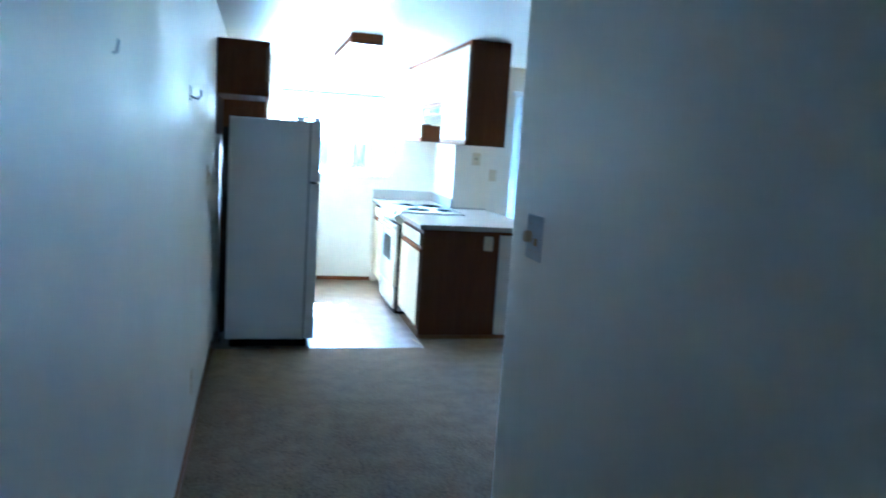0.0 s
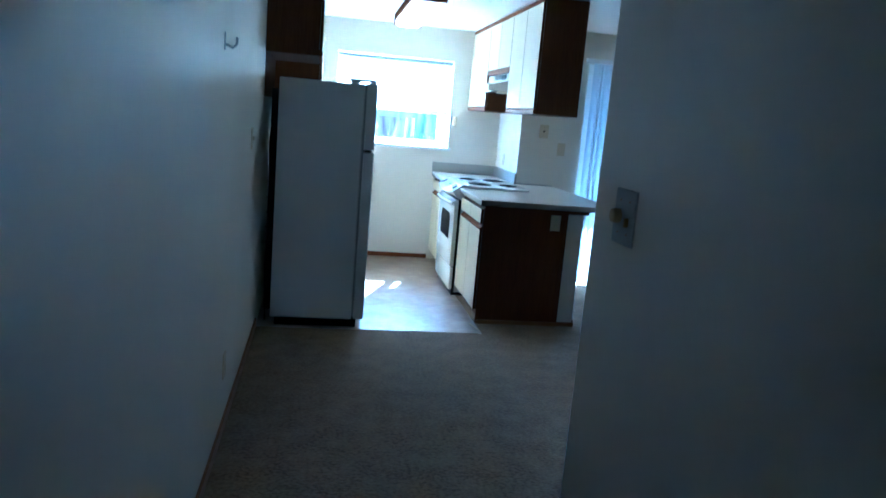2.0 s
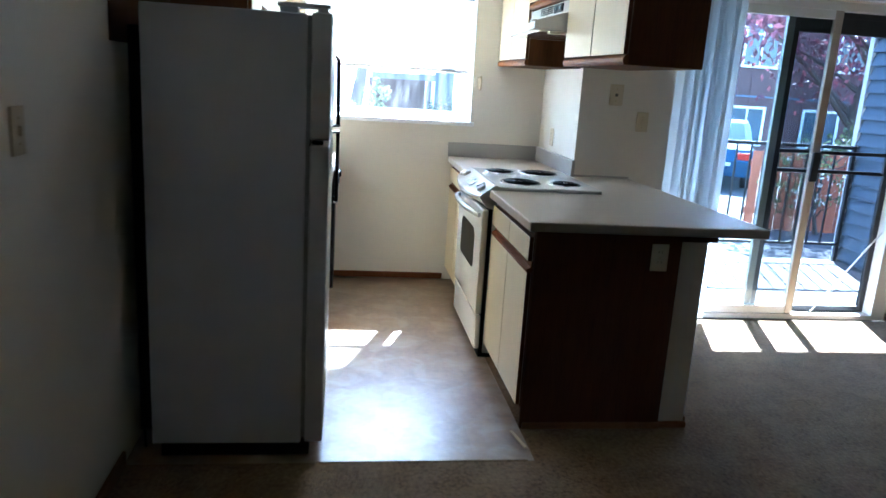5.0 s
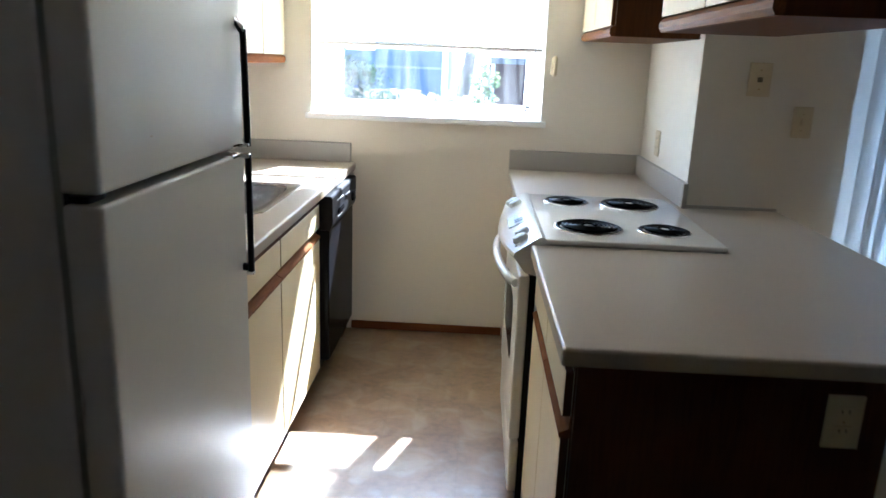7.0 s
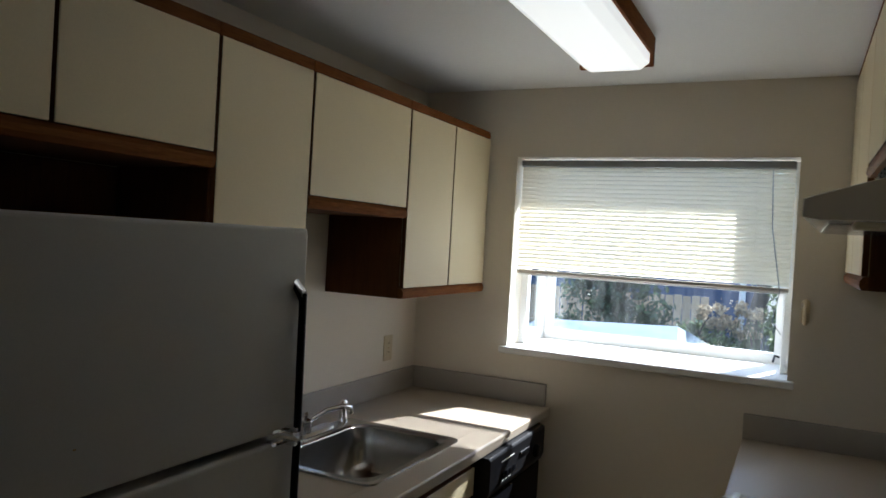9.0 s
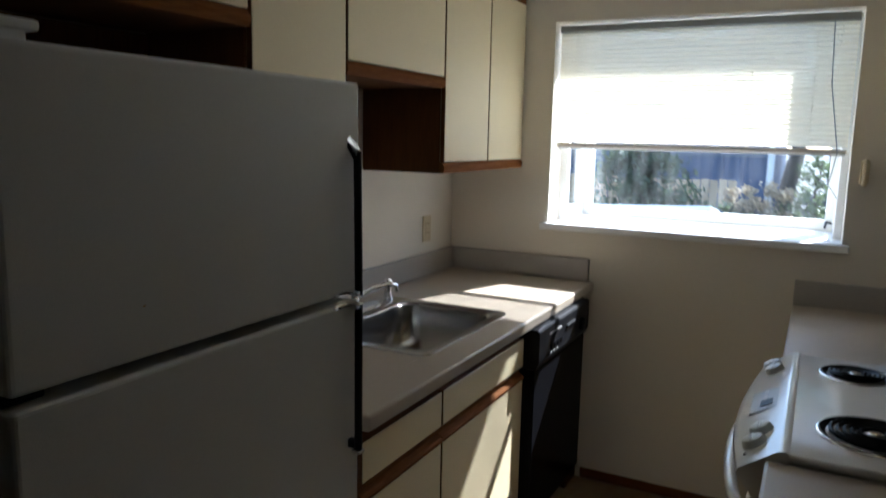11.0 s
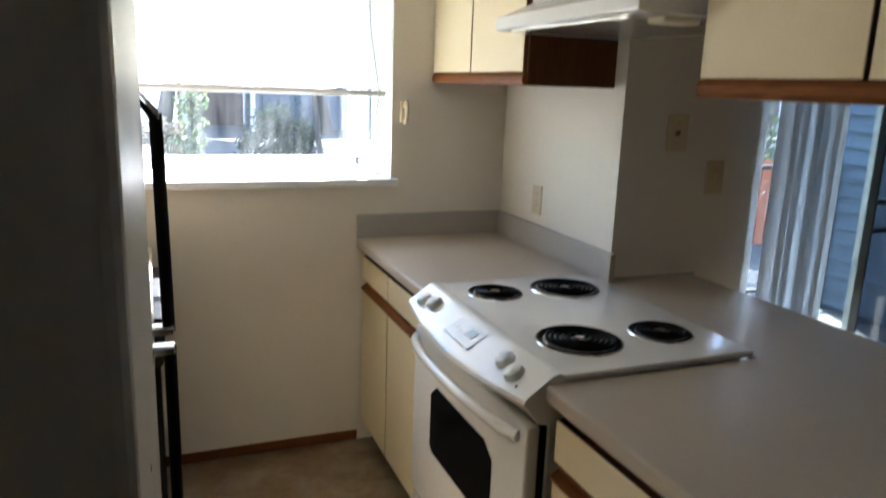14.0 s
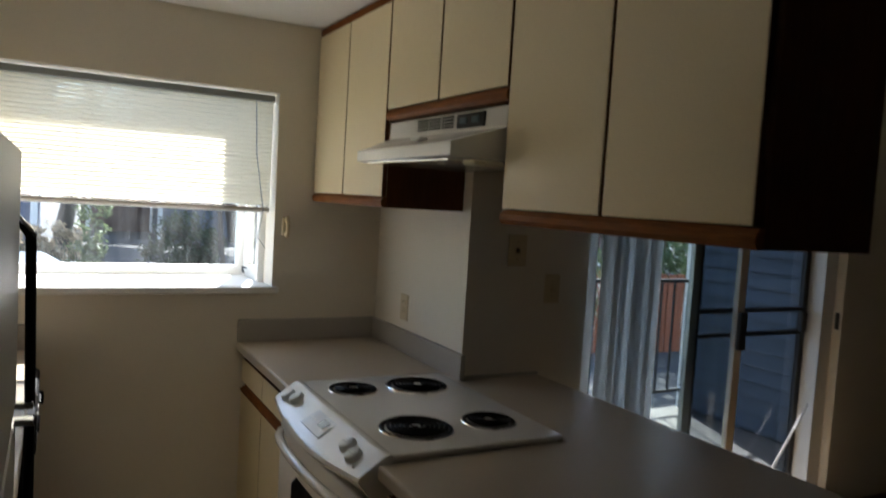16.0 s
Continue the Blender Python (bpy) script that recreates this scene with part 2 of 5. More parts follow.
def dirty_glass():
    m = glass_material("streaked_window_glass", (0.93, 0.95, 0.95))
    nt = m.node_tree
    out = nt.nodes["Material Output"]
    clean = out.inputs[0].links[0].from_socket
    tc, mp, nz = nt.nodes.new("ShaderNodeTexCoord"), nt.nodes.new("ShaderNodeMapping"), nt.nodes.new("ShaderNodeTexNoise")
    mp.inputs["Scale"].default_value = (9, 1, 1.6)
    nz.inputs["Scale"].default_value, nz.inputs["Detail"].default_value = 2.2, 7
    nt.links.new(tc.outputs["Object"], mp.inputs[0])
    nt.links.new(mp.outputs[0], nz.inputs["Vector"])
    mr = nt.nodes.new("ShaderNodeMapRange")
    mr.inputs[1].default_value, mr.inputs[2].default_value, mr.inputs[3].default_value, mr.inputs[4].default_value = 0.35, 0.75, 0.002, 0.022
    nt.links.new(nz.outputs[0], mr.inputs[0])
    tr, mx = nt.nodes.new("ShaderNodeBsdfTranslucent"), nt.nodes.new("ShaderNodeMixShader")
    tr.inputs[0].default_value = (0.8, 0.8, 0.78, 1)
    nt.links.new(mr.outputs[0], mx.inputs[0])
    nt.links.new(clean, mx.inputs[1])
    nt.links.new(tr.outputs[0], mx.inputs[2])
    nt.links.new(mx.outputs[0], out.inputs[0])
    return m


DIRTYGLASS = dirty_glass()
MESH = glass_material("insect_mesh", (0.5, 0.52, 0.54), 0.02)


def translucent_material(name, colour, share):
    m = material(name, colour, 0.5, stain=(6, 0.3, tuple(0.93 * c for c in colour)))
    nt = m.node_tree
    tr = nt.nodes.new("ShaderNodeBsdfTranslucent")
    tr.inputs[0].default_value = (*colour, 1)
    mx = nt.nodes.new("ShaderNodeMixShader")
    mx.inputs[0].default_value = share
    nt.links.new(nt.nodes["Principled BSDF"].outputs[0], mx.inputs[1])
    nt.links.new(tr.outputs[0], mx.inputs[2])
    nt.links.new(mx.outputs[0], nt.nodes["Material Output"].inputs[0])
    return m


SLAT = translucent_material("ivory_blind_slat", (0.85, 0.80, 0.66), 0.62)
VANE = translucent_material("pale_blue_vane", (0.62, 0.67, 0.71), 0.35)


def lamp_material(name, colour, strength):
    m = material(name, colour, 0.4)
    b = m.node_tree.nodes["Principled BSDF"]
    b.inputs["Emission Color"].default_value = (*colour, 1)
    b.inputs["Emission Strength"].default_value = strength
    return m


RED = material("red_lens", (0.45, 0.03, 0.02), 0.25)
DIFFUSER = lamp_material("lit_diffuser", (1.0, 0.95, 0.84), 0.18)


def vinyl_material():
    m = material("stone_print_vinyl", (0.215, 0.127, 0.056), 0.34, grain=(30, 0.85, (0.118, 0.064, 0.025)), stain=(6.5, 0.7, (0.30, 0.192, 0.092)), spec=1.0)
    nt = m.node_tree
    b = nt.nodes["Principled BSDF"]
    b.inputs["Coat Weight"].default_value, b.inputs["Coat Roughness"].default_value = 0.7, 0.3
    src = b.inputs["Base Color"].links[0].from_socket
    tc = nt.nodes.new("ShaderNodeTexCoord")
    vo = nt.nodes.new("ShaderNodeTexVoronoi")
    nz = nt.nodes.new("ShaderNodeTexNoise")
    nz.inputs["Scale"].default_value, nz.inputs["Detail"].default_value, nz.inputs["Distortion"].default_value = 6.5, 14, 0.9
    nt.links.new(tc.outputs["Object"], nz.inputs["Vector"])
    rp = nt.nodes.new("ShaderNodeMapRange")
    rp.inputs[1].default_value, rp.inputs[2].default_value, rp.inputs[4].default_value = 0.49, 0.66, 0.75
    nt.links.new(nz.outputs[0], rp.inputs[0])
    mx = nt.nodes.new("ShaderNodeMixRGB")
    mx.inputs[2].default_value = (0.32, 0.265, 0.195, 1)
    nt.links.new(rp.outputs[0], mx.inputs[0])
    nt.links.new(src, mx.inputs[1])
    warp = nt.nodes.new("ShaderNodeVectorMath")
    warp.operation = "MULTIPLY_ADD"
    warp.inputs[1].default_value = (0.12, 0.12, 0.12)
    nt.links.new(nz.outputs["Color"], warp.inputs[0])
    nt.links.new(tc.outputs["Object"], warp.inputs[2])
    vo.inputs["Scale"].default_value = 6.0
    nt.links.new(warp.outputs[0], vo.inputs["Vector"])
    sep = nt.nodes.new("ShaderNodeSeparateColor")
    nt.links.new(vo.outputs["Color"], sep.inputs[0])
    cell = nt.nodes.new("ShaderNodeMapRange")
    cell.inputs[3].default_value, cell.inputs[4].default_value = 0.90, 1.10
    nt.links.new(sep.outputs[0], cell.inputs[0])
    shade = nt.nodes.new("ShaderNodeHueSaturation")
    nt.links.new(cell.outputs[0], shade.inputs["Value"])
    nt.links.new(mx.outputs[0], shade.inputs["Color"])
    br = nt.nodes.new("ShaderNodeTexBrick")
    br.offset = 0.0
    br.inputs["Scale"].default_value, br.inputs["Mortar Size"].default_value = 1.0, 0.004
    br.inputs["Brick Width"].default_value, br.inputs["Row Height"].default_value = 0.305, 0.305
    br.inputs["Color1"].default_value = br.inputs["Color2"].default_value = (1, 1, 1, 1)
    br.inputs["Mortar"].default_value = (0.92, 0.9, 0.87, 1)
    nt.links.new(tc.outputs["Object"], br.inputs["Vector"])
    mul = nt.nodes.new("ShaderNodeMixRGB")
    mul.blend_type = "MULTIPLY"
    mul.inputs[0].default_value = 1
    nt.links.new(shade.outputs[0], mul.inputs[1])
    nt.links.new(br.outputs[0], mul.inputs[2])
    nt.links.new(mul.outputs[0], b.inputs["Base Color"])
    return m


VINYL = vinyl_material()


# ---- mesh helpers ----
def box(x0, x1, y0, y1, z0, z1, bevel=0.0, seg=2, bm=None):
    made = bmesh.new()
    bmesh.ops.create_cube(made, size=1)
    for v in made.verts:
        v.co = Vector(((x0 + x1) / 2 + v.co.x * (x1 - x0), (y0 + y1) / 2 + v.co.y * (y1 - y0), (z0 + z1) / 2 + v.co.z * (z1 - z0)))
    if bevel:
        bmesh.ops.bevel(made, geom=list(made.edges), offset=bevel, segments=seg, affect="EDGES", profile=0.5)
    return join(bm, made) if bm else made


def join(a, b):
    """b's faces added to a."""
    me = bpy.data.meshes.new("tmp")
    b.to_mesh(me)
    a.from_mesh(me)
    b.free()
    bpy.data.meshes.remove(me)
    return a


def tube(pts, r, seg=10, closed=False, bm=None, radii=None):
    made = bmesh.new()
    pts = [Vector(p) for p in pts]
    rings, up = [], None
    for i, p in enumerate(pts):
        d = (pts[min(i + 1, len(pts) - 1)] - pts[max(i - 1, 0)])
        if closed:
            d = pts[(i + 1) % len(pts)] - pts[i - 1]
        d.normalize()
        if up is None:
            up = d.orthogonal().normalized()
        up = (up - d * up.dot(d)).normalized()
        side = d.cross(up)
        rr = radii[i] if radii else r
        rings.append([made.verts.new(p + rr * (math.cos(a) * up + math.sin(a) * side)) for a in [2 * math.pi * k / seg for k in range(seg)]])
    for i in range(len(rings) - (0 if closed else 1)):
        a, b = rings[i], rings[(i + 1) % len(rings)]
        for k in range(seg):
            made.faces.new((a[k], a[(k + 1) % seg], b[(k + 1) % seg], b[k]))
    if not closed:
        made.faces.new(rings[0][::-1])
        made.faces.new(rings[-1])
    return join(bm, made) if bm else made


def loft(loops, cap0=True, cap1=True, bm=None):
    made = bmesh.new()
    rings = [[made.verts.new(p) for p in loop] for loop in loops]
    n = len(rings[0])
    for a, b in zip(rings, rings[1:]):
        for k in range(n):
            made.faces.new((a[k], a[(k + 1) % n], b[(k + 1) % n], b[k]))
    if cap0:
        made.faces.new(rings[0][::-1])
    if cap1:
        made.faces.new(rings[-1])
    bmesh.ops.recalc_face_normals(made, faces=made.faces)
    return join(bm, made) if bm else made


def rounded(cx, cy, w, h, r, z, n=5):
    """A rounded rectangle in the plane z."""
    out = []
    for sx, sy, a0 in ((1, 1, 0), (-1, 1, 90), (-1, -1, 180), (1, -1, 270)):
        for k in range(n + 1):
            a = radians(a0 + 90 * k / n)
            out.append((cx + sx * (w / 2 - r) + r * math.cos(a), cy + sy * (h / 2 - r) + r * math.sin(a), z))
    return out


def ring(c, r, n=24, axis="z"):
    out = []
    for k in range(n):
        a = 2 * math.pi * k / n
        u, v = r * math.cos(a), r * math.sin(a)
        out.append({"z": (c[0] + u, c[1] + v, c[2]), "x": (c[0], c[1] + u, c[2] + v), "y": (c[0] + u, c[1], c[2] + v)}[axis])
    return out


def turned(profile, c, n=24, axis="z", cap0=True, cap1=True):
    """A turned shape: profile rows of radius and height along the axis from c."""
    loops = []
    for r, h in profile:
        d = {"z": (0, 0, h), "x": (h, 0, 0), "y": (0, h, 0)}[axis]
        loops.append(ring((c[0] + d[0], c[1] + d[1], c[2] + d[2]), r, n, axis))
    return loft(loops, cap0, cap1)


def prism(outline, axis, a, b, bevel=0.0):
    """An outline of 2D points swept along an axis from a to b; y: points are (x, z), x: (y, z), z: (x, y)."""
    def at(p, s):
        return {"y": (p[0], s, p[1]), "x": (s, p[0], p[1]), "z": (p[0], p[1], s)}[axis]
    made = loft([[at(p, a) for p in outline], [at(p, b) for p in outline]])
    if bevel:
        bmesh.ops.bevel(made, geom=list(made.edges), offset=bevel, segments=2, affect="EDGES", profile=0.5)
    return made


def thing(name, at, label, category, group="", kind=""):
    ob = new(name)
    ob.empty_display_size = 0.05
    ob.location = at
    return tagged(ob, label, category, group, kind)


def part(name, bm, mat, parent=None, label="", smooth=False):
    """Links a bmesh, built at its place in the world, as one mesh object under a thing or a part."""
    root = parent
    while root is not None and root.parent is not None:
        root = root.parent
    if root is not None:
        off = root.location.copy()
        for v in bm.verts:
            v.co -= off
    me = bpy.data.meshes.new(name)
    bm.to_mesh(me)
    bm.free()
    me.materials.append(mat)
    if smooth:
        me.shade_smooth()
        me.set_sharp_from_angle(angle=radians(42))
    ob = new(name, me)
    ob.parent = parent
    if label:
        ob["label"] = label
    return ob


def structure(name, bm, mat, label, category):
    return tagged(part(name, bm, mat), label, category, "", "structure")


# ---- the shell ----
XL, YW, XK, YS, H = -0.09, 8.47, 2.072, 7.61, 2.335
XH, YH = 1.122, 3.155          # the hall's other wall and its end
XE, YB = 6.4, -1.3          # far side of the living room, wall behind
T = 0.15
WX0, WX1, WZ0, WZ1 = 0.392, 1.556, 1.160, 2.027   # kitchen window
SX0, SX1, SZ1 = 2.66, 4.42, 2.06                 # sliding door
structure("wall_west", box(XL - T, XL, YB - T, YW + T, -0.1, H), WALL, "long off-white painted hall and kitchen wall", "wall")
b = box(XL, WX0, YW, YW + T, -0.1, H)
box(WX1, XK + 0.1, YW, YW + T, -0.1, H, bm=b)
box(WX0, WX1, YW, YW + T, -0.1, WZ0 - 0.03, bm=b)
box(WX0, WX1, YW, YW + T, WZ1, H, bm=b)
structure("wall_north", b, WALL, "off-white kitchen wall around the window", "wall")
b = box(XK, XK + 0.1, YS + T, YW, -0.1, H)
structure("wall_kitchen_east", b, WALL, "off-white side wall behind the range counter", "wall")
structure("wall_jack", box(XK, SX0, YS, YS + T, -0.1, H), WALL, "off-white wall with a phone jack beside the patio door", "wall")
structure("wall_slider", box(SX1, XE, YS, YS + T, -0.1, H), WALL, "off-white living room wall past the patio door", "wall")
structure("wall_lintel", box(SX0, SX1, YS, YS + T, SZ1, H), WALL, "off-white wall above the patio door", "wall")
structure("wall_hall", box(XH, XH + 0.12, YB, YH, -0.05, H, 0.004), WALL, "off-white hall wall with a dimmer switch", "wall")
# These two walls are out of view, darkened to keep the living room dim.
structure("wall_south", box(XL - T, XE + T, YB - T, YB, -0.1, H), DIMWALL, "unseen wall closing the hall, darkened to cut bounced light", "wall")
structure("wall_east", box(XE, XE + T, YB, YS + T, -0.1, H), DIMWALL, "unseen living room wall, darkened to cut bounced light", "wall")
structure("ceiling", box(XL - T, XE + T, YB - T, YS + T, H, H + 0.12), CEIL, "white sprayed ceiling of hall and living room", "ceiling")
structure("ceiling_kitchen", box(XL - T, XK + 0.1, YS + T, YW + T, H, H + 0.12), CEIL, "white sprayed kitchen ceiling", "ceiling")
YV = 5.82
b = box(XL, XE, YB, YV, -0.1, 0.0)
box(1.46, XE, YV, YS + 0.02, -0.1, 0.0, bm=b)
structure("floor_carpet", b, CARPET, "worn grey-brown cut-pile carpet", "carpet")
structure("floor_vinyl", box(XL, 1.46, YV, YW, -0.1, -0.003), VINYL, "tan stone-print sheet vinyl kitchen floor", "vinyl floor")
structure("floor_under_cabinets", box(1.46, XK, YS + 0.02, YW, -0.1, -0.003), VINYL, "tan vinyl under the cabinets", "vinyl floor")


def board(x0, x1, y0, y1, mat):
    return box(x0, x1, y0, y1, 0, 0.045 if mat == OAKX else 0.058, 0.003, 1), mat


for nm, (x0, x1, y0, y1, mt) in {
        "baseboard_west": (XL, XL + 0.012, YB, YV + 0.0, BASEOAK), "baseboard_north": (0.60, 1.42, YW - 0.010, YW, OAKX),
        "baseboard_slider": (SX1 + 0.012, XE, YS - 0.012, YS, BASEOAK), "baseboard_jack": (2.225, SX0, YS - 0.012, YS, BASEOAK),
        "baseboard_hall": (XH - 0.012, XH, YB, YH, BASEOAK), "baseboard_jamb": (SX1, SX1 + 0.012, YS - 0.012, YS + 0.06, BASEOAK)}.items():
    bb, mt = board(x0, x1, y0, y1, mt)
    structure(nm, bb, mt, "narrow oak baseboard", "baseboard")
structure("trim_threshold", box(0.60, 1.43, YV - 0.004, YV + 0.006, -0.004, 0.002), CARPET, "tucked edge of the carpet at the vinyl", "floor trim")
strip = thing("loose_strip", (1.42, 5.93, 0), "short loose brass-coloured edging strip on the floor", "edging strip")
b = box(-0.008, 0.008, -0.075, 0.075, 0, 0.006, 0.002, 1)
bmesh.ops.rotate(b, verts=b.verts, matrix=Matrix.Rotation(radians(12), 3, "Z"))
bmesh.ops.translate(b, verts=b.verts, vec=(1.43, 5.99, 0.0))
part("strip", b, IVORY, strip)

# ---- kitchen window: a box bay with casements at its sides ----
BY = 8.93
b = box(WX0 - 0.03, WX1 + 0.025, YW - 0.03, YW, WZ0 - 0.03, WZ0, 0.004, 1)
box(WX0, WX1, YW, BY, WZ0 - 0.03, WZ0, bm=b)
structure("window_sill", b, SILL, "deep white painted sill of the bay window", "window sill")
win = thing("window_1", (0.97, BY, WZ0), "white framed box bay window with side casements", "window", "", "structure")
b = box(0.40, 1.55, BY - 0.02, BY + 0.04, WZ0 - 0.03, WZ0 + 0.045, 0.004, 1)
box(0.40, 1.55, BY - 0.02, BY + 0.04, 2.26, 2.34, bm=b)
box(0.402, 0.455, BY - 0.017, BY + 0.037, WZ0 + 0.04, 2.27, bm=b)
box(1.495, 1.548, BY - 0.017, BY + 0.037, WZ0 + 0.04, 2.27, bm=b)
part("window_frame", b, WHITEPVC, win)
part("pane", box(0.45, 1.50, BY, BY + 0.006, WZ0 + 0.04, 2.28), DIRTYGLASS, win).visible_shadow = False
b = box(WX0 - 0.05, WX1 + 0.05, YW + T, BY + 0.06, 2.30, 2.36)
box(WX0 - 0.05, WX1 + 0.05, YW + T, BY + 0.06, WZ0 - 0.09, WZ0 - 0.03, bm=b)
part("bay_roof", b, WHITEPVC, win)
for sgn, xa in ((1, 0.405), (-1, 1.545)):
    f = []
    y0, y1 = YW + T, BY - 0.02
    x0, x1 = (xa - 0.02, xa + 0.02)
    b = box(x0, x1, y0, y0 + 0.045, WZ0, 2.3, 0.004, 1)
    box(x0, x1, y1 - 0.045, y1, WZ0, 2.3, 0.004, 1, bm=b)
    box(x0 + 0.003, x1 - 0.003, y0 + 0.044, y1 - 0.044, WZ0 + 0.001, WZ0 + 0.06, 0.004, 1, bm=b)
    box(x0 + 0.003, x1 - 0.003, y0 + 0.044, y1 - 0.044, 2.25, 2.3, bm=b)
    cs = part("casement", b, WHITEPVC, win)
    part("casement_pane", box(xa - 0.003, xa + 0.003, y0 + 0.04, y1 - 0.04, WZ0 + 0.05, 2.26), GLASS, cs).visible_shadow = False
    if sgn < 0:
        xi = xa - 0.024
        c = tube([(xi, y1 - 0.10, WZ0 + 0.045), (xi - 0.02, y1 - 0.10, WZ0 + 0.05), (xi - 0.025, y1 - 0.125, WZ0 + 0.03), (xi - 0.025, y1 - 0.145, WZ0 + 0.03)], 0.005, 8)
        part("crank", c, SCREENBLK, cs, "small casement crank", True)

blind = thing("venetian_blind", (0.97, YW + 0.055, 2.0), "ivory venetian blind half lowered in the kitchen window", "blind")
part("head_rail", box(WX0 + 0.012, WX1 - 0.012, YW + 0.03, YW + 0.07, 1.985, 2.016, 0.003, 1), ALU, blind, "grey metal head rail", False)
BZ, TILT = 1.512, 0.90
sl = bmesh.new()
prof = [(-0.0125, -0.0040), (-0.007, 0.0003), (0.0, 0.0022), (0.007, 0.0003), (0.0125, -0.0040)]
rows = []
for xx in (WX0 + 0.014 - 0.97, WX1 - 0.014 - 0.97):
    rows.append([sl.verts.new((xx, p[0] * math.cos(TILT) - p[1] * math.sin(TILT), p[0] * math.sin(TILT) + p[1] * math.cos(TILT))) for p in prof])
for k in range(4):
    sl.faces.new((rows[0][k], rows[1][k], rows[1][k + 1], rows[0][k + 1]))
slat_mesh = bpy.data.meshes.new("slat")
sl.to_mesh(slat_mesh)
sl.free()
slat_mesh.materials.append(SLAT)
count = 25
for k in range(count):
    s = new("slat", slat_mesh)
    s.parent = blind
    s.location = (0, -0.005, (BZ + 0.022 + k * (1.981 - BZ - 0.022) / (count - 1)) - 2.0)
    s.rotation_euler = (random.uniform(-0.006, 0.006), 0, 0)
part("bottom_rail", box(WX0 + 0.014, WX1 - 0.014, YW + 0.037, YW + 0.063, BZ - 0.014, BZ + 0.002, 0.003, 1), TANALU, blind, "tan bottom rail")
part("rail_strip", box(WX0 + 0.016, WX1 - 0.016, YW + 0.045, YW + 0.075, BZ - 0.022, BZ - 0.0142, 0.002, 1), WHITEPVC, blind, "white strip under the bottom rail")
for xx in (0.53, 0.75, 0.97, 1.19, 1.41):
    part("ladder_cord", tube([(xx, YW + 0.038, 1.98), (xx, YW + 0.038, BZ)], 0.0012, 5), SLAT, blind)
part("pull_cord", tube([(1.46, YW + 0.03, 1.98), (1.47, YW + 0.028, 1.75), (1.51, YW + 0.028, 1.50), (1.49, YW + 0.028, 1.38), (1.525, YW + 0.028, 1.33)], 0.0022, 6), ALU, blind, "thin grey lift cord")
cleat = thing("cord_cleat", (1.606, YW, 1.43), "small ivory plastic cord cleat screwed to the wall", "cord cleat")
part("base", box(1.590, 1.620, YW - 0.014, YW, 1.39, 1.475, 0.004), IVORY, cleat)
part("hook", tube([(1.606, YW - 0.01, 1.455), (1.606, YW - 0.035, 1.475), (1.606, YW - 0.045, 1.45), (1.606, YW - 0.045, 1.41), (1.606, YW - 0.03, 1.39), (1.606, YW - 0.01, 1.405)], 0.0085, 8), IVORY, cleat, "", True)

# ---- sliding door ----
door = thing("door_1", (3.5, YS + 0.1, 0), "white framed glass sliding patio door with a black screen door", "sliding door", "", "structure")
b = box(SX0, SX0 + 0.05, YS + 0.05, YS + T + 0.02, 0.0, SZ1)
box(SX1 - 0.10, SX1, YS + 0.05, YS + T + 0.02, 0.0, SZ1, bm=b)
box(SX0 + 0.05, SX1 - 0.10, YS + 0.05, YS + T + 0.02, SZ1 - 0.05, SZ1, bm=b)
box(SX0 + 0.05, SX1 - 0.10, YS + 0.05, YS + T + 0.02, 0.0, 0.03, bm=b)
part("door_frame", b, WHITEPVC, door)


def panel(name, x0, x1, y, w, mat, pane, label, right=None):
    p = part(name, box(x0, x0 + w, y, y + 0.03, 0.03, SZ1 - 0.05, 0.003, 1), mat, door, label)
    b = box(x0 + w, x1 - w, y, y + 0.03, SZ1 - 0.05 - w, SZ1 - 0.05, 0.003, 1)
    box(x0 + w, x1 - w, y, y + 0.03, 0.03, 0.03 + w, 0.003, 1, bm=b)
    part("rail", b, mat, p)
    part("stile", box(x1 - w, x1, y, y + 0.03, 0.03, SZ1 - 0.05, 0.003, 1), right or mat, p)
    q = part("pane", box(x0 + w, x1 - w, y + 0.012, y + 0.016, 0.03 + w, SZ1 - 0.05 - w), pane, p)
    q.visible_shadow = False
    return p


fixed = panel("fixed_panel", SX0 + 0.05, 3.738, YS + 0.07, 0.055, WHITEPVC, GLASS, "fixed glass panel in a pale frame", TANALU)
slide = panel("sliding_panel", SX0 + 0.30, 3.445, YS + 0.105, 0.05, ALU, GLASS, "sliding glass panel pushed open")
scr = panel("screen_door", 3.46, SX1 - 0.10, YS + 0.138, 0.04, SCREENBLK, MESH, "black framed insect screen door")
for z in (0.99, 1.115):
    part("cross_bar", box(3.49, SX1 - 0.13, YS + 0.13, YS + 0.165, z, z + 0.022, 0.003, 1), SCREENBLK, scr)
part("screen_head", box(3.50, SX1 - 0.14, YS + 0.136, YS + 0.170, 1.875, 1.975, 0.003, 1), SCREENBLK, scr, "deep black top rail")
part("door_handle", box(3.684, 3.734, YS + 0.045, YS + 0.07, 0.94, 1.13, 0.006), SCREENBLK, fixed, "black plastic pull handle")
part("screen_latch", box(SX1 - 0.165, SX1 - 0.12, YS + 0.115, YS + 0.14, 1.0, 1.11, 0.005), SCREENBLK, scr, "black screen latch")
part("strike", box(SX1 - 0.006, SX1 - 0.001, YS + 0.012, YS + 0.035, 1.03, 1.12, 0.001, 1), SCREENBLK, door, "small black strike plate")
bar = thing("security_bar", (SX1 - 0.12, YS + 0.06, 0.03), "thin pale rod leaning across the screen door", "security bar")
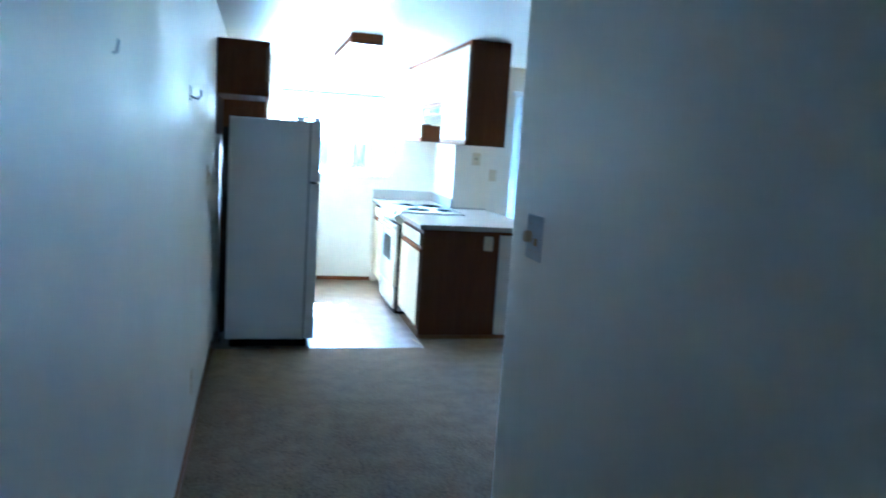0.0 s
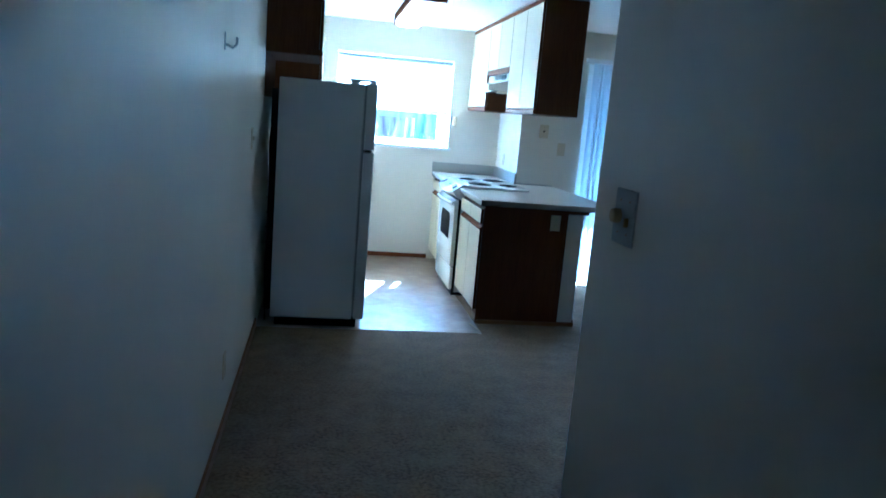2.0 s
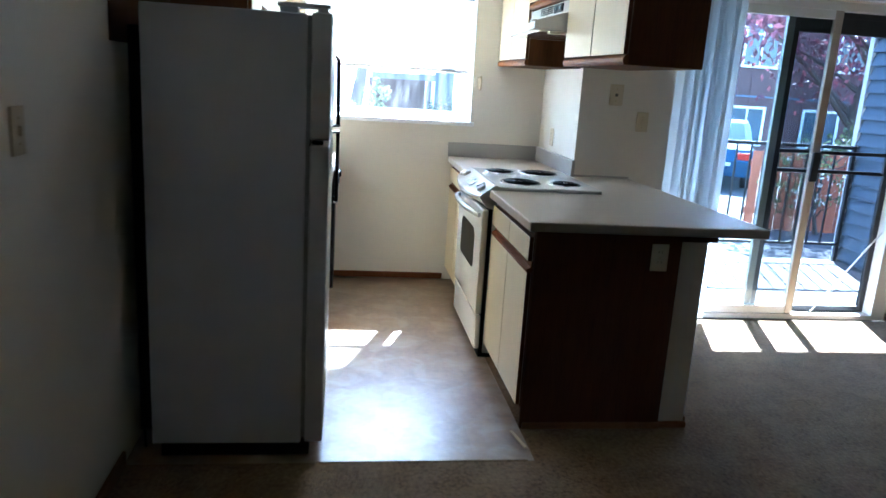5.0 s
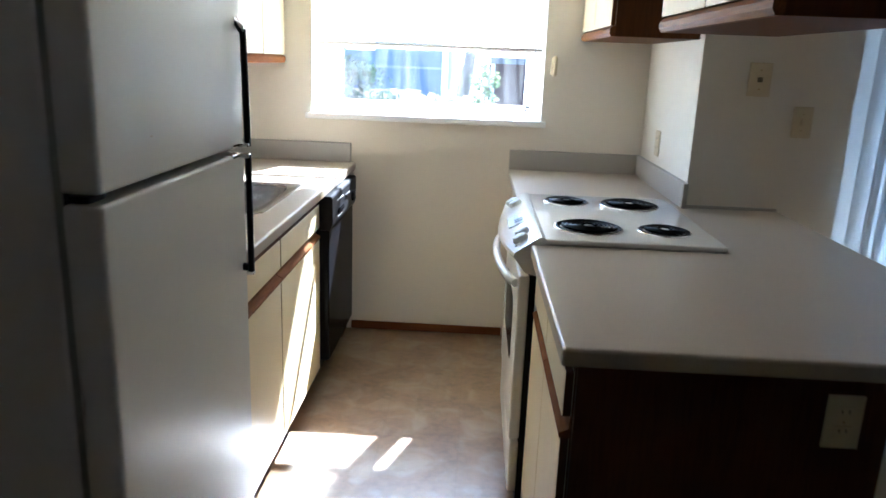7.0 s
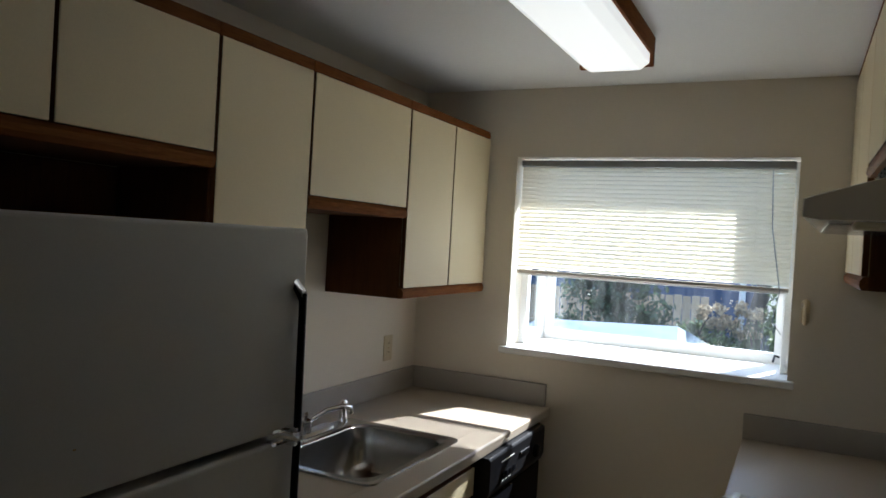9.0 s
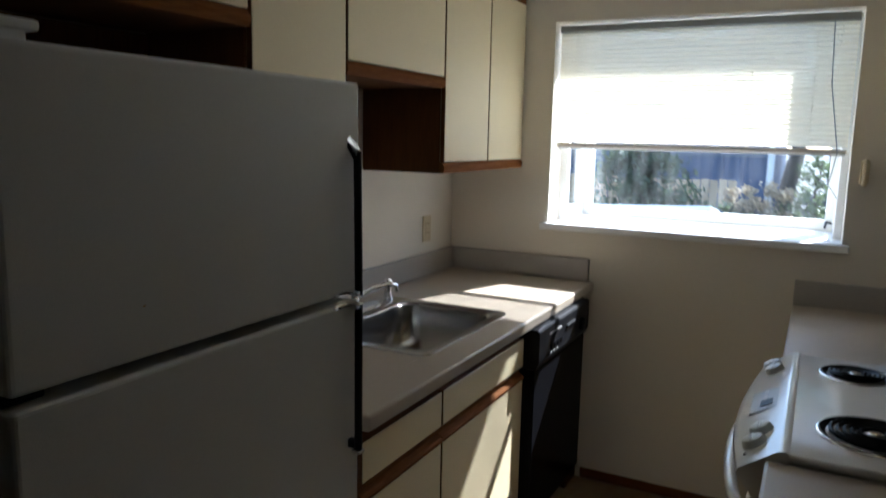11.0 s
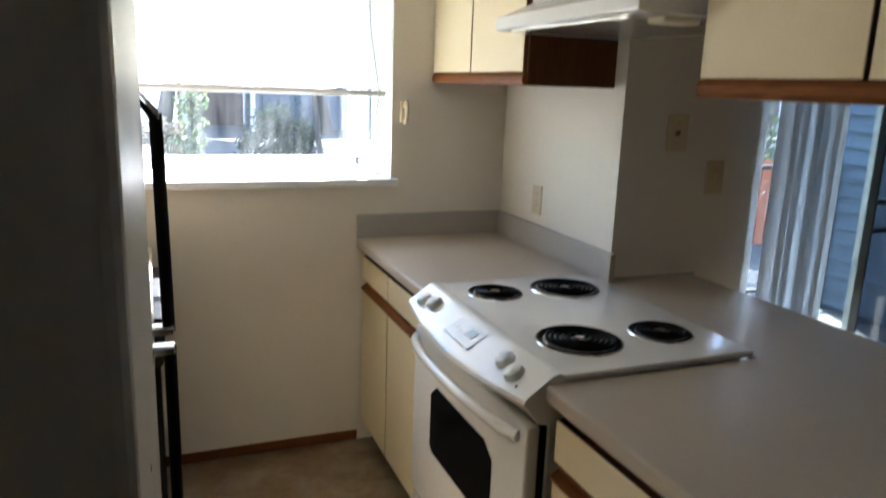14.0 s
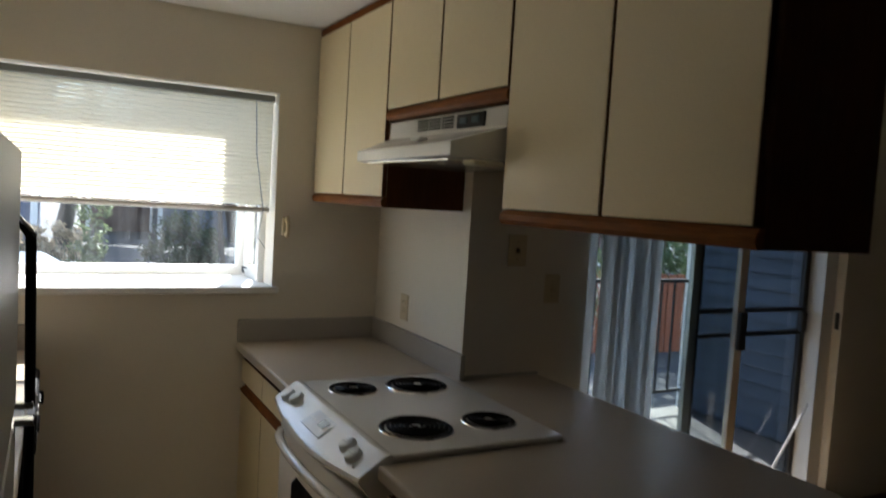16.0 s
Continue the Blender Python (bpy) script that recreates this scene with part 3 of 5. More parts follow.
part("rod", tube([(SX1 - 0.13, YS + 0.062, 0.62), (3.86, YS + 0.062, 0.04)], 0.005, 8), WHITEPVC, bar, "", True)
vb = thing("vertical_blind", (2.85, YS - 0.06, 2.08), "pale blue-grey vertical blind drawn to one side of the patio door", "blind")
part("head_rail", box(SX0 - 0.05, SX1 + 0.05, YS - 0.075, YS - 0.03, 2.06, 2.10, 0.004, 1), WHITEPVC, vb)
vm = bmesh.new()
pr = [(-0.044, -0.008), (-0.02, 0.004), (0.0, 0.008), (0.02, 0.004), (0.044, -0.008)]
r0 = [vm.verts.new((p[0], p[1], 0)) for p in pr]
r1 = [vm.verts.new((p[0], p[1], -2.03)) for p in pr]
for k in range(4):
    vm.faces.new((r0[k], r0[k + 1], r1[k + 1], r1[k]))
vane_mesh = bpy.data.meshes.new("vane")
vm.to_mesh(vane_mesh)
vm.free()
vane_mesh.materials.append(VANE)
vane_mesh.shade_smooth()
for k in range(6):
    v = new("vane", vane_mesh)
    v.parent = vb
    v.location = (2.735 + 0.05 * k - 2.85 + random.uniform(-0.004, 0.004), 0.008, -0.02)
    v.rotation_euler = (0, random.uniform(-0.004, 0.004), radians(-12 + 20 * (k % 2) + random.uniform(-6, 6)))

# ---- cabinets ----
def leaf(name, bm, parent, s):
    """A cream laminate door or drawer front with dark edges."""
    ob = part(name, bm, CREAM, parent)
    ob.data.materials.append(DARKWOOD)
    for f in ob.data.polygons:
        if abs(f.normal.x) < 0.5:
            f.material_index = 1
    return ob


def base_cabinet(label, xb, xf, y0, y1, cols, s, group, top=0.87):
    """A base unit from the wall xb to the face xf; s is the way it faces."""
    ob = thing("base_cabinet", ((xb + xf) / 2, (y0 + y1) / 2, 0), label, "cabinet", group)
    xi = xf - s * 0.02
    part("body", box(min(xb, xi), max(xb, xi), y0, y1, 0.09, top), DARKWOOD, ob, "dark wood carcass")
    if top < 0.8:
        part("front_rail", box(min(xi - s * 0.03, xi), max(xi - s * 0.03, xi), y0, y1, top, 0.87), DARKWOOD, ob)
    xt = xf - s * 0.075
    part("toe_kick", box(min(xb, xt), max(xb, xt), y0, y1, 0.0, 0.09), DARKWOOD, ob)
    a, c = min(xi, xf), max(xi, xf)
    for ya, yb in cols:
        leaf("drawer_front", box(a, c, ya + 0.0045, yb - 0.0045, 0.738, 0.838, 0.002, 1), ob, s)
        leaf("door", box(a, c, ya + 0.0045, yb - 0.0045, 0.10, 0.688, 0.002, 1), ob, s)
        prof = [(xi, 0.690), (xf + s * 0.002, 0.690), (xf + s * 0.004, 0.700), (xf - s * 0.003, 0.706), (xf - s * 0.016, 0.712), (xf - s * 0.018, 0.737), (xi, 0.737)]
        part("pull_rail", prism(prof, "y", ya + 0.002, yb - 0.002), OAK, ob, "routed oak finger pull")
    return ob


def wall_cabinet(label, xb, xf, y0, y1, z0, z1, cols, s, group, trim=True):
    ob = thing("wall_cabinet", (xb, (y0 + y1) / 2, z0), label, "cabinet", group)
    xi = xf - s * 0.02
    part("body", box(min(xb, xi), max(xb, xi), y0, y1, z0, z1, 0.0015, 1), DARKWOOD, ob, "dark stained wooden carcass")
    a, c = min(xi, xf), max(xi, xf)
    for ya, yb in cols:
        leaf("door", box(a, c, ya + 0.005, yb - 0.005, z0 + 0.04, z1 - 0.035, 0.002, 1), ob, s)
    prof = [(xi, z0), (xf - s * 0.004, z0), (xf + s * 0.003, z0 + 0.012), (xf + s * 0.002, z0 + 0.026), (xf - s * 0.008, z0 + 0.038), (xi, z0 + 0.038)]
    part("pull_rail", prism(prof, "y", y0, y1), OAK if s > 0 else OAKLIT, ob, "oak finger pull along the bottom")
    part("top_rail", box(a, c - (0.004 if s > 0 else 0), y0, y1, z1 - 0.033, z1, 0.002, 1) if s > 0 else box(a + 0.004, c, y0, y1, z1 - 0.033, z1, 0.002, 1), OAK, ob, "oak top rail")
    return ob


XLF, XRF = 0.592, 1.436
base_cabinet("cream laminate base cabinet beside the refrigerator", XL, XLF, 6.68, 7.08, [(6.68, 7.08)], 1, "sink wall cabinets")
base_cabinet("cream laminate base cabinet under the sink", XL, XLF, 7.082, 7.70, [(7.082, 7.70)], 1, "sink wall cabinets", 0.70)
base_cabinet("cream laminate base cabinet with drawers beside the range", XK, XRF, 7.685, YW - 0.002, [(7.685, 8.105), (8.105, YW - 0.004)], -1, "range wall cabinets")
pen = base_cabinet("cream laminate peninsula cabinet with a dark wooden end panel", XK, XRF, 6.11, 6.865, [(6.11, 6.485), (6.485, 6.865)], -1, "range wall cabinets")
part("end_panel", box(XRF + 0.022, XK + 0.012, 6.09, 6.108, 0.0, 0.87, 0.001, 1), DARKWOOD, pen, "dark reddish wood end panel")
part("foot_trim", box(XRF + 0.03, XK + 0.012, 6.078, 6.09, 0.0, 0.03, 0.003, 1), BASEOAK, pen)
b = box(2.085, 2.205, 6.10, YS, 0.0, 0.87, 0.003)
structure("wall_pony", b, WALL, "low white half wall behind the peninsula cabinets", "half wall")
structure("baseboard_pony", box(2.08, 2.217, 6.088, 6.10, 0, 0.03, 0.003, 1), BASEOAK, "narrow oak trim at the half wall's foot", "baseboard")
structure("baseboard_pony_side", box(2.205, 2.217, 6.10, YS - 0.012, 0, 0.05, 0.003, 1), BASEOAK, "narrow oak trim along the half wall", "baseboard")
tagged(part("support_strip", box(2.06, 2.24, 6.085, 6.25, 0.845, 0.87, 0.003, 1), DARKWOOD), "dark wood strip under the peninsula worktop", "support strip")

GL, GR = "sink wall cabinets", "range wall cabinets"
ZL0, ZL1 = 1.40, 2.14
XLU, XRU = 0.258, 1.728
wall_cabinet("short cream wall cabinet above the refrigerator", XL, XLU, 5.83, 6.71, 1.775, ZL1, [(5.83, 6.27), (6.27, 6.71)], 1, GL)
# Added dark sheet: gives the wall above the refrigerator its deep shade.
tagged(part("shade_board", box(XL, XL + 0.006, 5.86, 6.71, 1.50, 1.773), DARKWOOD), "dark board added for the deep shade above the refrigerator", "back board")
wall_cabinet("tall narrow cream wall cabinet beside the refrigerator", XL, XLU, 6.712, 7.10, ZL0, ZL1, [(6.712, 7.10)], 1, GL)
wall_cabinet("short cream wall cabinet above the sink", XL, XLU, 7.102, 7.70, 1.70, ZL1, [(7.102, 7.70)], 1, GL)
wall_cabinet("cream two-door wall cabinet beside the window", XL, XLU, 7.702, YW - 0.002, ZL0, ZL1, [(7.702, 8.09), (8.09, YW - 0.002)], 1, GL)
ZR0, ZR1 = 1.555, H - 0.004
wall_cabinet("cream two-door wall cabinet by the window", XK, XRU, 7.672, YW - 0.002, ZR0, ZR1, [(7.672, 8.085), (8.085, YW - 0.002)], -1, GR)
wall_cabinet("short cream cabinet above the range hood", XK, XRU, 6.872, 7.67, 1.868, ZR1, [(6.872, 7.271), (7.271, 7.67)], -1, GR)
wall_cabinet("cream two-door wall cabinet hung over the peninsula", XK - 0.02, XRU, 6.062, 6.87, 1.54, ZR1, [(6.068, 6.469), (6.469, 6.87)], -1, GR)

# ---- worktops ----
CT0, CT1 = 0.872, 0.912


def nose(x0, x1, y0, y1, bm=None):
    return box(x0, x1, y0, y1, CT0, CT1, 0.008, 3, bm=bm)


SKX0, SKX1, SKY0, SKY1 = 0.045, 0.505, 7.13, 7.715     # sink cut-out
wt = thing("sink_worktop", (0.26, 7.5, CT0), "speckled grey-beige laminate worktop with a sunlit patch", "worktop")
b = box(XL, SKX0 + 0.01, 6.67, YW, CT0, CT1)
box(SKX1 - 0.01, 0.618, 6.67, YW, CT0, CT1, 0.008, 3, bm=b)
box(SKX0 + 0.01, SKX1 - 0.005, 6.67, SKY0 + 0.01, CT0, CT1, bm=b)
box(SKX0 + 0.01, SKX1 - 0.005, SKY1 - 0.01, YW, CT0, CT1, bm=b)
part("top", b, COUNTER, wt)
part("backsplash", box(XL, XL + 0.02, 6.67, YW - 0.02, CT1, 1.012, 0.004), SPLASH, wt)
part("backsplash", box(XL, 0.595, YW - 0.02, YW, CT1, 1.012, 0.004), SPLASH, wt)
wt = thing("peninsula_worktop", (1.9, 7.2, CT0), "grey-beige laminate worktop running out into a peninsula", "worktop")
b = box(1.41, XK, 7.664, YW, CT0, CT1, 0.008, 3)
join(b, prism([(1.418, 6.058), (2.45, 6.058), (2.435, YS - 0.002), (XK + 0.002, YS - 0.002), (XK + 0.002, 7.675), (2.008, 7.675), (2.008, 6.882), (1.415, 6.882)], "z", CT0, CT1, 0.007))
part("top", b, COUNTER, wt)
part("backsplash", box(XK - 0.022, XK, 7.58, YW - 0.02, CT1, 1.012, 0.004), SPLASH, wt)
part("backsplash", box(1.41, XK, YW - 0.02, YW, CT1, 1.012, 0.004), SPLASH, wt)
part("caulk_bead", box(XK + 0.002, 2.43, YS - 0.012, YS, CT1, CT1 + 0.012, 0.004), SPLASH, wt)

# ---- sink and tap ----
sink = thing("kitchen_sink", (0.28, 7.39, CT1), "single-bowl stainless steel sink set into the worktop", "sink")
cx, cy = (SKX0 + SKX1) / 2, (SKY0 + SKY1) / 2
w, h = SKX1 - SKX0 + 0.03, SKY1 - SKY0 + 0.03
rim = loft([rounded(cx, cy, w, h, 0.035, CT1 + 0.001), rounded(cx, cy, w - 0.004, h - 0.004, 0.035, CT1 + 0.006),
            rounded(cx + 0.02, cy, w - 0.11, h - 0.07, 0.07, CT1 + 0.004), rounded(cx + 0.02, cy, w - 0.125, h - 0.085, 0.07, CT1 - 0.004)], False, False)
part("rim", rim, STEEL, sink, "", True)
bowl = loft([rounded(cx + 0.02, cy, w - 0.125, h - 0.085, 0.07, CT1 - 0.004), rounded(cx + 0.02, cy, w - 0.14, h - 0.10, 0.07, CT1 - 0.05),
             rounded(cx + 0.02, cy, w - 0.16, h - 0.12, 0.07, CT1 - 0.13), rounded(cx + 0.02, cy, w - 0.20, h - 0.16, 0.07, CT1 - 0.155),
             rounded(cx + 0.02, cy, 0.1, 0.1, 0.045, CT1 - 0.160)], False, True)
part("bowl", bowl, STEEL, sink, "", True)
part("drain", turned([(0.042, 0), (0.04, 0.004), (0.028, 0.003), (0.02, 0.0)], (cx + 0.02, cy, CT1 - 0.159)), CHROME, sink, "round chrome drain", True)
tap = thing("kitchen_tap", (0.06, 7.50, CT1 + 0.006), "chrome single-lever kitchen tap with side spray", "tap")
part("deck_plate", loft([rounded(0.06, 7.47, 0.05, 0.22, 0.024, CT1 + 0.006), rounded(0.06, 7.47, 0.044, 0.214, 0.021, CT1 + 0.018)]), CHROME, tap, "", True)
part("tap_body", turned([(0.022, 0), (0.020, 0.025), (0.023, 0.032), (0.021, 0.046), (0.010, 0.054)], (0.06, 7.42, CT1 + 0.016), 16), CHROME, tap, "", True)
part("spout", tube([(0.06, 7.42, CT1 + 0.045), (0.064, 7.45, CT1 + 0.060), (0.080, 7.51, CT1 + 0.082), (0.105, 7.57, CT1 + 0.088), (0.122, 7.605, CT1 + 0.080), (0.124, 7.61, CT1 + 0.058)], 0.0095, 12), CHROME, tap, "", True)
part("lever", tube([(0.06, 7.42, CT1 + 0.066), (0.075, 7.39, CT1 + 0.088), (0.105, 7.36, CT1 + 0.100)], 0.006, 10), CHROME, tap, "", True)
part("spray_head", turned([(0.018, 0), (0.016, 0.03), (0.013, 0.05), (0.017, 0.075), (0.01, 0.085)], (0.055, 7.66, CT1 + 0.004), 16), CHROME, tap, "", True)

# ---- dishwasher ----
dw = thing("dishwasher", (0.3, 8.0, 0), "black built-in dishwasher with a row of buttons", "dishwasher")
DY0, DY1 = 7.705, 8.315
part("cabinet", box(0.0, 0.558, DY0, DY1, 0.02, 0.868), BLACK, dw)
part("door_panel", box(0.558, 0.630, DY0 + 0.003, DY1 - 0.003, 0.13, 0.72, 0.006), BLACKGLOSS, dw)
part("control_panel", prism([(0.558, 0.724), (0.634, 0.724), (0.646, 0.75), (0.646, 0.862), (0.638, 0.871), (0.558, 0.871)], "y", DY0 + 0.002, DY1 - 0.002, 0.003), BLACK, dw)
for k in range(4):
    part("button", box(0.646, 0.652, DY0 + 0.12 + 0.035 * k, DY0 + 0.145 + 0.035 * k, 0.775, 0.795, 0.002, 1), BLACKGLOSS, dw)
part("dial", turned([(0.026, 0), (0.024, 0.014), (0.01, 0.016)], (0.646, DY1 - 0.12, 0.79), 18, "x"), BLACKGLOSS, dw, "black timer dial", True)
part("latch_handle", box(0.646, 0.653, DY0 + 0.30, DY0 + 0.40, 0.815, 0.828, 0.003), BLACK, dw)
for k in range(3):
    part("button_mark", box(0.646, 0.6468, DY0 + 0.124 + 0.035 * k, DY0 + 0.140 + 0.035 * k, 0.760, 0.764), GREYKNOB, dw)
part("label_bar", box(0.646, 0.6475, DY0 + 0.11, DY0 + 0.24, 0.834, 0.837), GREYKNOB, dw)
part("kick_plate", box(0.50, 0.53, DY0, DY1, 0.0, 0.12), BLACK, dw)
tagged(part("filler_panel", box(0.0, 0.575, DY1 + 0.004, YW - 0.002, 0.0, 0.868), DARKWOOD), "dark wooden filler panel between dishwasher and wall", "filler panel")

# ---- refrigerator ----
FY0, FY1, FH = 5.872, 6.617, 1.636
fr = thing("refrigerator", (0.3, 6.2, 0), "white top-freezer refrigerator with textured doors and dark handles", "refrigerator")
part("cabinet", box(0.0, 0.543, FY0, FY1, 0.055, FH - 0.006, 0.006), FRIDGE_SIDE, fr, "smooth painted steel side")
part("back_panel", box(-0.045, 0.0, FY0 + 0.03, FY1 - 0.03, 0.10, FH - 0.08), BLACK, fr, "black back panel")
part("base_grille", box(0.03, 0.575, FY0 + 0.01, FY1 - 0.01, 0.0, 0.055, 0.004), BLACK, fr)
part("gasket", box(0.543, 0.556, FY0 + 0.006, FY1 - 0.012, 0.075, FH - 0.012), ALU, fr, "grey door gasket")
SP = 1.20
upper = part("freezer_door", box(0.556, 0.625, FY0, FY1, SP + 0.009, FH, 0.008, 3), FRIDGE_DIM, fr)
lower = part("fridge_door", box(0.556, 0.625, FY0, FY1, 0.06, SP - 0.009, 0.008, 3), FRIDGE_DIM, fr)
for leaf_ in (upper, lower):            # the doors' edges keep the side's lighter white; only the fronts carry painted shade
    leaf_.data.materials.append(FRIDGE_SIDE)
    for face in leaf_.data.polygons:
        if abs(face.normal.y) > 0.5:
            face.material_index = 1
part("top_hinge", box(0.44, 0.618, FY0 + 0.004, FY0 + 0.075, FH + 0.012, FH + 0.026, 0.005), FRIDGE_SIDE, fr, "raised white hinge plate")
part("hinge_pin", box(0.575, 0.612, FY0 + 0.012, FY0 + 0.060, FH - 0.004, FH + 0.013, 0.003), FRIDGE_SIDE, fr)
part("hinge_base", box(0.45, 0.51, FY0 + 0.010, FY0 + 0.068, FH - 0.010, FH + 0.013, 0.003), FRIDGE_SIDE, fr)
part("middle_hinge", box(0.565, 0.603, FY0 + 0.002, FY0 + 0.06, SP - 0.0065, SP + 0.0065, 0.002, 1), BLACK, fr)
HY = FY1 - 0.032
for nm, za, zb in (("freezer_handle", SP + 0.010, 1.50), ("fridge_handle", 0.875, SP - 0.010)):
    low = nm == "fridge_handle"
    far = za if low else zb
    near = zb if low else za
    s_ = 1 if far > near else -1
    lean = 0.0 if low else 0.004
    pts = [(0.646 - lean * k / 7, HY, near + (far - near) * k / 7) for k in range(7)] + [(0.646 - lean, HY, far - s_ * 0.012)] + ([(0.646, HY, far)] if low else [(0.646 - lean, HY, far)])
    hd = part(nm, tube(pts, 0.0085, 12), BLACK, fr, "slim dark bar handle", True)
    zc = near + s_ * 0.004
    b = box(0.600, 0.652, HY - 0.014, HY + 0.010, zc - 0.006, zc + 0.006, 0.003)
    box(0.604, 0.625, HY - 0.055, HY - 0.010, zc - 0.006, zc + 0.006, 0.003, bm=b)
    part("bracket", b, CHROME, hd, "chrome bracket")
b = box(0.604, 0.640, HY - 0.008, HY + 0.008, 0.877, 0.897, 0.003)
tip = loft([[(0.643, HY - 0.010, 1.478), (0.643, HY + 0.010, 1.478), (0.625, HY + 0.012, 1.508), (0.625, HY - 0.012, 1.508)],
            [(0.645, HY - 0.009, 1.498), (0.645, HY + 0.009, 1.498), (0.625, HY + 0.010, 1.518), (0.625, HY - 0.010, 1.518)]])
part("handle_tip", tip, BLACK, fr, "dark slanted handle mount")
part("tip_cap", loft([[(0.6465, HY - 0.0095, 1.492), (0.6465, HY + 0.0095, 1.492), (0.6235, HY + 0.011, 1.524), (0.6235, HY - 0.011, 1.524)],
                      [(0.646, HY - 0.006, 1.504), (0.646, HY + 0.006, 1.504), (0.6235, HY + 0.004, 1.530), (0.6235, HY - 0.004, 1.530)]]), CHROME, fr, "pointed chrome handle cap")
part("handle_foot", b, BLACK, fr, "dark handle foot")
part("foot_clip", box(0.634, 0.656, HY - 0.011, HY + 0.011, 0.867, 0.876, 0.003), CHROME, fr, "chrome handle end")
# Black strip set over the gasket so the slit between the doors reads shaded.
part("gap_shade_strip", box(0.5562, 0.559, FY0 + 0.01, FY1 - 0.01, SP - 0.016, SP + 0.016), BLACK, fr, "black strip that gives the door gap its shade")
part("magnet_mark", box(0.625, 0.6254, 6.07, 6.075, 1.285, 1.288), BRASS, fr, "tiny rust marks")
coil = thing("fridge_cable", (-0.04, 5.95, 0), "dark refrigerator power cable behind the cabinet", "cable")
part("cord", tube([(-0.035, 5.92, 0.02), (-0.05, 5.93, 0.4), (-0.03, 5.91, 0.8), (-0.05, 5.93, 1.2), (-0.03, 5.95, 1.5)], 0.005, 6), BLACK, coil, "", True)
bk = thing("condenser_coil", (-0.05, 6.2, 0.2), "black wire condenser grid on the refrigerator's back", "condenser")
for k in range(12):
    part("wire", tube([(-0.05, FY0 + 0.05, 0.25 + 0.1 * k), (-0.05, FY1 - 0.05, 0.25 + 0.1 * k)], 0.004, 5), BLACK, bk)

# ---- range ----
RY0, RY1 = 6.880, 7.662
rg = thing("electric_range", (1.7, 7.24, 0), "white slide-in electric range with four coil burners", "range")
part("body", box(1.44, 2.0, RY0 + 0.012, RY1 - 0.012, 0.03, 0.905), ENAMEL, rg)
part("cooktop", box(1.452, 2.005, RY0, RY1, 0.913, 0.931, 0.006, 3), ENAMEL, rg, "", True)
N = 14


def front(u, base, bow):
    return base - bow * math.sin(math.pi * u)


loops = []
for k in range(N + 1):
    u = k / N
    y = RY0 + (RY1 - RY0) * u
    f = front(u, 1.364, 0.035)
    zl = 0.882 - 0.02 * math.sin(math.pi * u)
    loops.append([(1.458, y, 0.932), (1.450, y, 0.935), (1.436, y, 0.932), (f + 0.012, y, zl + 0.008), (f + 0.002, y, zl), (f, y, zl - 0.012), (f + 0.012, y, zl - 0.026), (1.40, y, 0.822), (1.44, y, 0.812), (1.458, y, 0.815)])
part("control_panel", loft(loops), ENAMEL, rg, "sloped white control panel", True)
nrm = Vector((-0.48, 0, 0.88)).normalized()


def on_panel(y, s):
    """A point on the slope of the control panel, s from its top to its lower edge."""
    u = (y - RY0) / (RY1 - RY0)
    f = front(u, 1.364, 0.035)
    return Vector((1.436 + (f + 0.012 - 1.436) * s, y, 0.932 + (0.890 - 0.02 * math.sin(math.pi * u) - 0.932) * s))


def facing(bm, at):
    """Turns a shape built along z at the origin to stand on the control panel."""
    q = Vector((0, 0, 1)).rotation_difference(nrm).to_matrix()
    bmesh.ops.rotate(bm, verts=bm.verts, matrix=q)
    bmesh.ops.translate(bm, verts=bm.verts, vec=at)
    return bm


for y, s in ((RY0 + 0.10, 0.62), (RY0 + 0.165, 0.45), (RY1 - 0.075, 0.62), (RY1 - 0.14, 0.45)):
    kn = part("knob", facing(turned([(0.026, 0), (0.026, 0.005), (0.0225, 0.016), (0.018, 0.018)], (0, 0, 0), 20), on_panel(y, s)), GREYKNOB, rg, "round pale knob", True)
    part("grip", facing(box(-0.003, 0.003, -0.019, 0.019, 0.017, 0.0195, 0.001, 1), on_panel(y, s)), GREYKNOB, kn)
cyr = (RY0 + RY1) / 2
scrn = part("clock_panel", facing(box(-0.034, 0.034, -0.08, 0.08, 0.0, 0.003, 0.001, 1), on_panel(cyr, 0.47)), PLATE, rg, "pale clock panel")
part("display", facing(box(-0.016, 0.014, -0.022, 0.022, 0.003, 0.0045), on_panel(cyr - 0.03, 0.40)), LCD, scrn, "dark digital display")
for k in range(6):
    part("key", facing(box(0.006, 0.014, -0.006, 0.006, 0.003, 0.0045), on_panel(cyr - 0.07 + 0.026 * k, 0.55)), GREYKNOB, scrn)
for y, s in ((RY0 + 0.06, 0.9), (RY1 - 0.06, 0.9)):
    part("lamp_dot", facing(turned([(0.004, 0), (0.003, 0.002)], (0, 0, 0), 10), on_panel(y, s)), BLACK, rg)
DX = 1.384
part("oven_door", box(DX, DX + 0.036, RY0 + 0.015, RY1 - 0.015, 0.245, 0.806, 0.010, 3), ENAMEL, rg, "", True)
